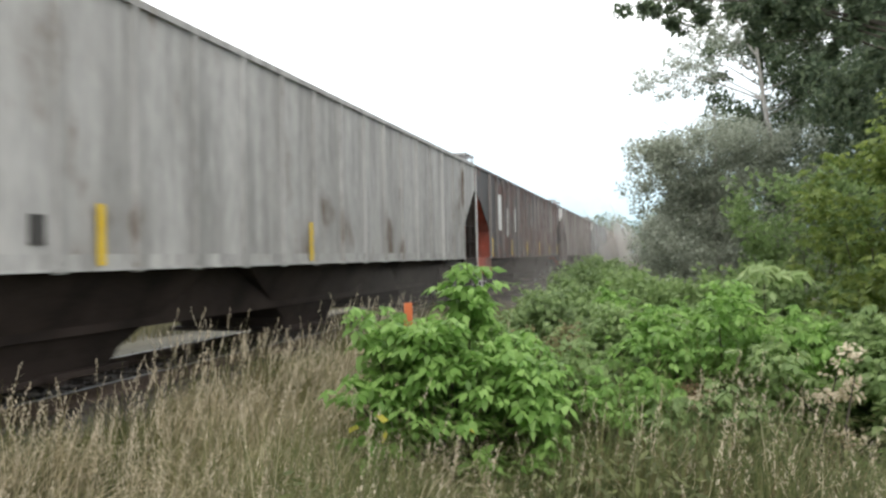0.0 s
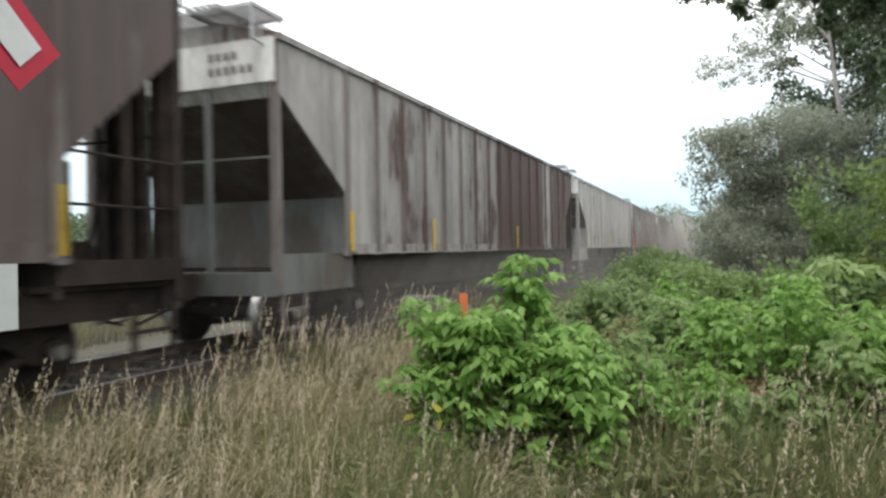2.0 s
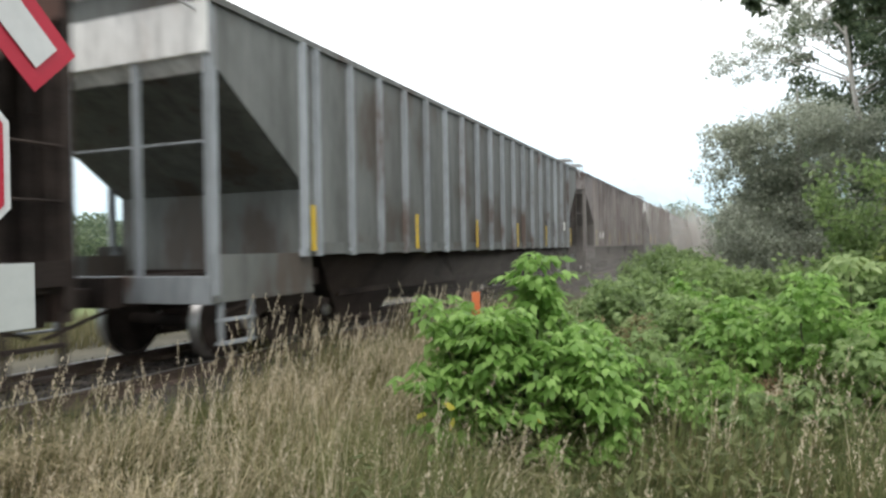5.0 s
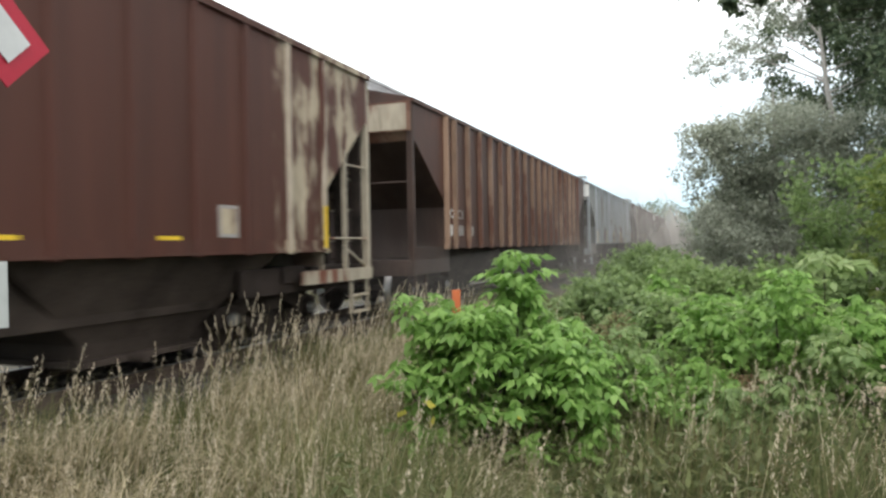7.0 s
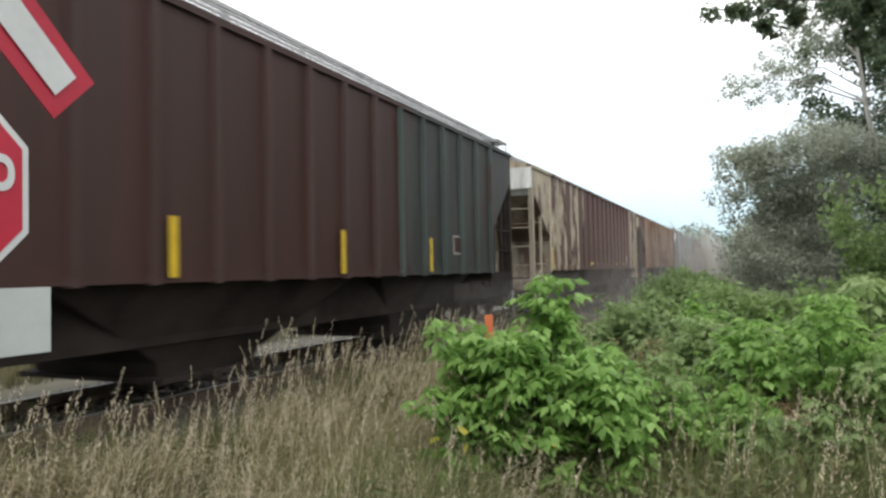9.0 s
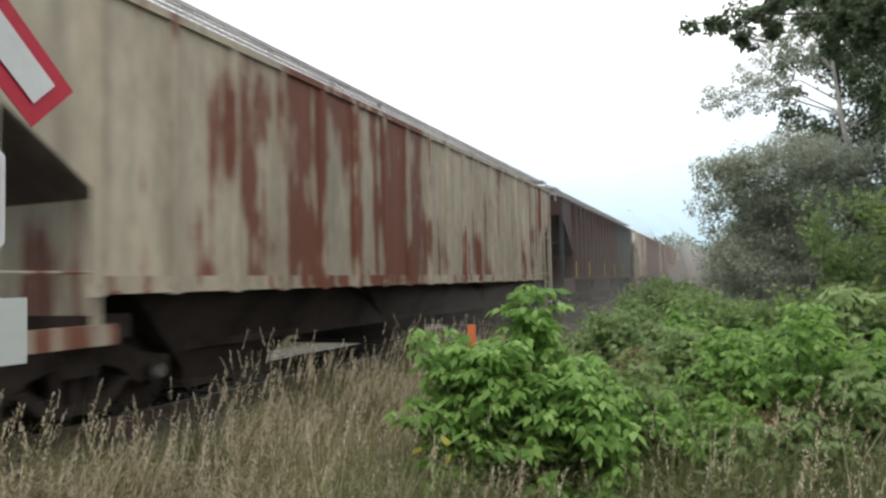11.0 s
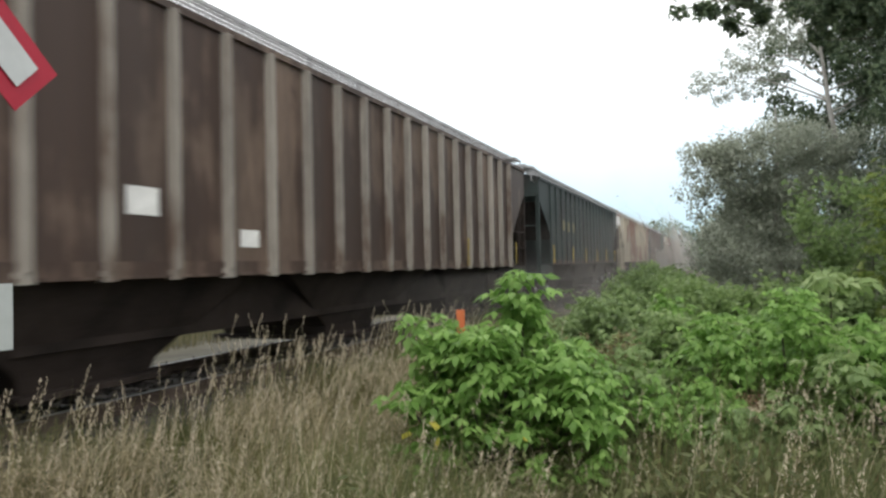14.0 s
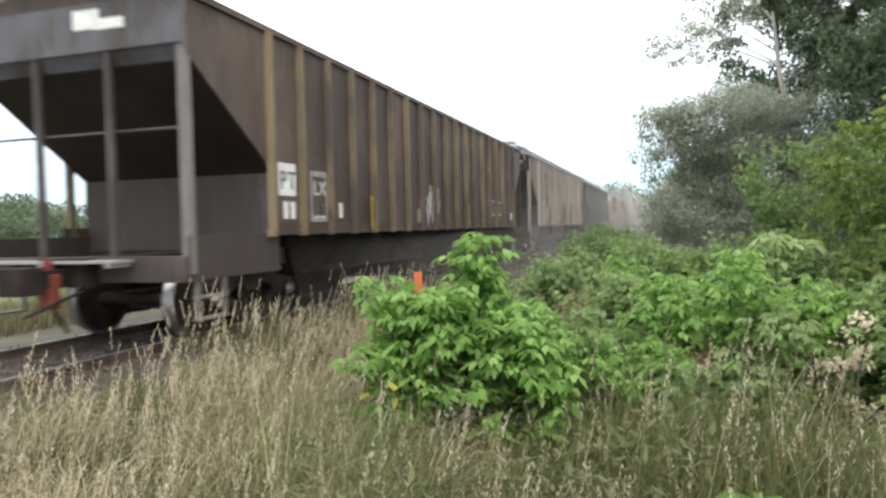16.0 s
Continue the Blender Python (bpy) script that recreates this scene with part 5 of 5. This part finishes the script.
for b, dist, form, k, size, mat, kd, lab in (
        (-9.5, 7.4, LOW, 1540, 0.071, DEEP, "compound", "green shrub among dry weeds"), (-7.5, 9.0, LOW, 1819, 0.076, SHRUB, "compound", "green shrub among dry weeds"),
        (-4.0, 6.4, LOW, 1819, 0.071, SHRUB, "compound", "leafy green shrub in front of the wood"), (1.0, 6.9, LOW, 1959, 0.076, MAPLE, "compound", "light green shrub at the wood's edge"),
        (5.5, 5.6, LOW, 1819, 0.076, MAPLE, "compound", "light green maple shoots at the wood's edge"), (10.5, 5.9, LOW, 1959, 0.076, SHRUB, "compound", "leafy green shrub at the wood's edge"),
        (15.0, 5.4, LOW, 1819, 0.076, SHRUB, "compound", "leafy green shrub at the wood's edge"),
        (-6.5, 12.0, WIDE, 7000, 0.085, DEEP, "plain", "green shrub beside the track"), (-2.5, 10.2, WIDE, 7000, 0.085, SHRUB, "plain", "dense green shrub beside the track"),
        (3.2, 9.2, WIDE, 8000, 0.085, SHRUB, "plain", "dense green shrub at the wood's edge"), (8.5, 8.6, WIDE, 8000, 0.085, DEEP, "plain", "dense green shrub at the wood's edge"),
        (-5.0, 17, WIDE, 7000, 0.09, DEEP, "plain", "green shrub beside the track"), (-3.6, 15, WIDE, 7000, 0.09, SHRUB, "plain", "green shrub beside the track"),
        (-4.6, 24, WIDE, 6000, 0.11, DEEP, "plain", "green shrub beside the track"), (-3.9, 31, WIDE, 6000, 0.12, DEEP, "plain", "green shrub beside the track")):
    if kd == "compound":
        k, size = int(k * 1.3), size * 0.88
    f = random.uniform(0.72, 1.0)
    shape = [((c[0] * f, c[1] * f, c[2] * random.uniform(0.8, 1.12) * f), tuple(v * f * random.uniform(0.85, 1.1) for v in r)) for c, r in form]
    for j in range(3):
        shape.append(((random.uniform(-0.7, 0.7), random.uniform(-0.4, 0.3), random.uniform(1.05, 1.38) * f), (0.13, 0.13, 0.16)))
    bush("shrub", az(b, dist), shape, k, size, mat, lab, 34, 0.2, kd)
bush("tall_shrub", az(15.6, 7.4), [((0.1, 0, 1.2), (0.9, 0.7, 1.0)), ((-0.25, 0, 2.1), (0.5, 0.5, 0.6)), ((0.5, 0, 2.6), (0.6, 0.6, 0.8))], 1700, 0.066, OLIVE, "tall yellowish green shrub at the wood's edge", 50, 0.15)
bush("tall_shrub", az(19.5, 6.6), [((0.0, 0, 1.0), (0.8, 0.7, 0.9)), ((0.0, 0, 2.2), (0.6, 0.6, 0.8))], 1500, 0.07, OLIVE, "tall yellowish green shrub at the wood's edge", 44, 0.15)
bush("tall_shrub", az(10.2, 9.6), [((0.0, 0, 1.0), (1.2, 1.0, 0.9)), ((0.1, 0, 2.1), (1.0, 0.9, 0.7))], 9000, 0.08, DEEP, "tall dark green shrub below the trees", 44, 0.26, "plain")
for b, dist, r, k, mat, lab in ((-9.0, 5.3, 0.42, 620, SHRUB, "low leafy shrub beside the maple bush"), (-2.6, 5.0, 0.36, 520, MAPLE, "low light green shrub among weeds"), (3.6, 4.7, 0.34, 420, DEEP, "low leafy shrub among weeds")):
    bush("shrub", az(b, dist), [((0, 0, r * 1.25), (r * 1.3, r, r * 0.8)), ((r * 0.5, 0.05, r * 2.0), (r * 0.5, r * 0.5, r * 0.4)), ((-r * 0.6, 0, r * 1.8), (r * 0.5, r * 0.5, r * 0.4))], k, 0.066, mat, lab, 26, 0.12, stems=6)
bush("maple_sapling", az(7.4, 6.0), [((0.05, 0, 1.5), (0.2, 0.14, 0.1)), ((0.0, 0, 1.15), (0.13, 0.12, 0.25))], 46, 0.12, PALELEAF, "slender maple sapling with large pale leaves", 9, 0.1, stems=3)
bush("dry_weed", az(-10.2, 6.3), [((0, 0, 0.62), (0.28, 0.3, 0.35))], 900, 0.05, STRAW, "dry buff-coloured weed between green shrubs", 12, 0.12, "plain")
bush("dry_weed", az(-7.6, 5.8), [((0, 0, 0.68), (0.26, 0.25, 0.36)), ((0.1, 0, 0.95), (0.12, 0.12, 0.2))], 900, 0.045, STRAW, "dry buff-coloured weed between green shrubs", 14, 0.1, "plain")
bush("dry_weed", az(1.7, 5.1), [((0, 0, 0.45), (0.2, 0.2, 0.28))], 700, 0.04, REDDRY, "reddish brown dry weed between green shrubs", 12, 0.1, "plain")
bush("dry_weed", az(3.0, 4.9), [((0, 0, 0.55), (0.07, 0.07, 0.28))], 260, 0.04, SEED, "bleached dry weed stalk between green shrubs", 10, 0.05, "plain", 3)
bush("dry_weed", az(12.2, 4.9), [((0, 0, 0.6), (0.13, 0.13, 0.36)), ((0.08, 0, 0.95), (0.1, 0.1, 0.16))], 420, 0.045, SEED, "bleached dry weed stalk between green shrubs", 12, 0.07, "plain", 4)


def broadleaf(at):
    """A low plant with large soft leaves."""
    b = tagged(new("broadleaf_plant"), "low plant with large light green leaves", "plant")
    b.matrix_basis = pose(at[0], at[1], ground_height(*at))
    for i in range(8):
        a = i * math.tau / 8 + random.uniform(-0.3, 0.3)
        w, n = random.uniform(0.09, 0.13), random.uniform(0.2, 0.3)
        bm = bmesh.new()
        rows = []
        for f, ww, z in ((0, 0.02, 0.30), (0.25, 0.8, 0.38), (0.55, 1.0, 0.38), (0.8, 0.65, 0.33), (1.0, 0.05, 0.26)):
            r = 0.1 + n * f
            rows.append([bm.verts.new((r * math.cos(a) - s * w * ww * math.sin(a), r * math.sin(a) + s * w * ww * math.cos(a), z + abs(s) * 0.03)) for s in (-1, 0, 1)])
        for p, q in zip(rows, rows[1:]):
            for j in (0, 1):
                bm.faces.new((p[j], p[j + 1], q[j + 1], q[j]))
        tube(bm, (0, 0, 0), (0.1 * math.cos(a), 0.1 * math.sin(a), 0.3), 0.008, sides=5)
        part("leaf", bm, MAPLE, b, "", True)


broadleaf(az(6.6, 3.2))
broadleaf(az(11.0, 3.15))

tree("tree", az(4.6, 17.0), 5.0, [((-0.2, 0, 1.5), (1.75, 1.7, 1.4)), ((0.0, 0, 3.7), (1.4, 1.5, 1.0)), ((1.4, 0, 2.6), (1.7, 1.6, 1.9)), ((-1.0, -0.2, 3.4), (0.95, 0.8, 1.25))], 85000, 0.075, WILLOW, BARK, "grey-green tree with a dense rounded crown", (0.0, 0), 9, 0.09, 200, 0.36)
tree("tree", az(10.7, 18.6), 8.6, [((-2.9, 0.3, 6.1), (1.2, 0.8, 0.5)), ((-1.7, 0.5, 7.6), (0.9, 0.8, 0.6)), ((-1.5, 0.6, 9.0), (1.0, 0.9, 0.8)), ((-0.3, 1.3, 7.4), (1.1, 0.8, 1.0)), ((1.4, 1.3, 5.7), (2.0, 1.0, 1.5)), ((-2.2, 0.3, 6.7), (1.0, 0.7, 0.4))], 26000, 0.06, WILLOW, BARK, "tall tree with a pale leaning trunk and thin sprays of leaves", (-0.15, 0.0), 18, 0.105, 300, 0.17)
for b, dist, h in ((8.2, 21.0, 11.5), (13.0, 19.0, 12.0), (19.0, 16.0, 11.0), (18.0, 14.0, 8.0)):
    tree("tree", az(b, dist), h, [((0.0, 0, h * 0.30), (1.9, 1.7, h * 0.22)), ((0.1, 0, h * 0.58), (1.8, 1.7, h * 0.2)), ((0.5, 0, h * 0.85), (1.7, 1.6, h * 0.17))], 36000, 0.11, POPLAR, DARKBARK, "tall dark green tree in the wood", trunk=0.09, clumps=110, clump_r=0.38)
tree("tree", az(18.5, 9.7), 6.6, [((-2.95, -0.1, 4.9), (0.5, 0.5, 0.28)), ((-2.4, -0.2, 4.75), (0.5, 0.5, 0.42)), ((-1.9, -0.2, 4.95), (0.8, 0.6, 0.5)), ((-1.75, -0.1, 4.25), (0.3, 0.3, 0.5)), ((-1.0, 0, 4.9), (0.9, 0.8, 0.75)), ((-0.2, 0, 4.3), (1.0, 0.8, 1.2))], 15000, 0.08, POPLAR, DARKBARK, "tree with a branch of dark leaves hanging over", (0.03, 0), 12, 0.08, 80, 0.11)
tree("tree", az(2.2, 27.0), 4.8, [((0.2, 0, 2.2), (1.6, 2.2, 1.8))], 16000, 0.13, WILLOW, DARKBARK, "grey-green tree beside the track", clumps=70)
for i in range(9):
    tree("tree", (2.0 + i * 0.7 + random.uniform(-0.6, 0.6), 40 + i * 13), 6.0, [((0, 0, 3.0), (2.6, 3.2, 2.7))], 6500, 0.34, DEEP, DARKBARK, "distant green tree beside the track", limbs=4, clumps=70, clump_r=0.6)


def far_wood(name, x0, x1, y0, y1, k, tall, label):
    """A far belt of trees, too many to tell apart."""
    c = rng.uniform((x0, y0, 0), (x1, y1, 1), (k, 3))
    top = tall * (0.75 + 0.25 * np.sin(c[:, 0] * 0.21 + 2 * np.sin(c[:, 1] * 0.13)))
    c[:, 2] = -0.4 + top * c[:, 2] ** 0.6
    return tagged(quads(name, leaf_quads(c, np.full(k, 0.8), 0.2, 0.9), POPLAR), label, "trees", kind="stuff")


far_wood("far_trees", -170, -90, 60, 130, 34000, 9, "belt of dark trees across a field")
far_wood("far_trees", -70, 30, 225, 290, 40000, 15, "distant belt of trees where the track runs out")
bm = bmesh.new()
box(bm, -420, -14, -60, 320, -0.42, -0.33)
tagged(part("field", bm, FIELD, None), "green field beyond the track", "field", kind="structure")

# marker stake behind the bush
stake = tagged(new("marker_stake"), "weathered stake with an orange painted top", "marker")
stake.matrix_basis = pose(*az(-20.0, 6.3), 0, 0, 0, 20)
bm = bmesh.new()
prism(bm, [(-0.02, -0.008), (0.02, -0.008), (0.02, 0.008), (-0.02, 0.008)], "z", -0.45, 0.72)
part("post", bevelled(bm, 0.003), POST, stake)
bm = bmesh.new()
prism(bm, [(-0.038, -0.011), (0.038, -0.011), (0.038, 0.011), (-0.038, 0.011)], "z", 0.70, 0.91)
part("painted_top", bevelled(bm, 0.004), ORANGE, stake, "bright orange top")


# ---- what moves ----
def motions():
    for car, phase in CARS:
        walk(car, [(t, pose(TX, phase + SPEED * t, 0)) for t in (0, 4, 8, 12, 16)])
    for puff, phase in PUFFS:
        walk(puff, [(t, pose(0, phase + SPEED * t, 0)) for t in (0, 4, 8, 12, 16)])
    turn = math.degrees(SPEED / 0.457 / FPS)
    for ws, dy in WHEELSETS:
        walk(ws, [(k / FPS, pose(0, dy, 0.457, -turn * k)) for k in range(16 * FPS + 1)])


motions()
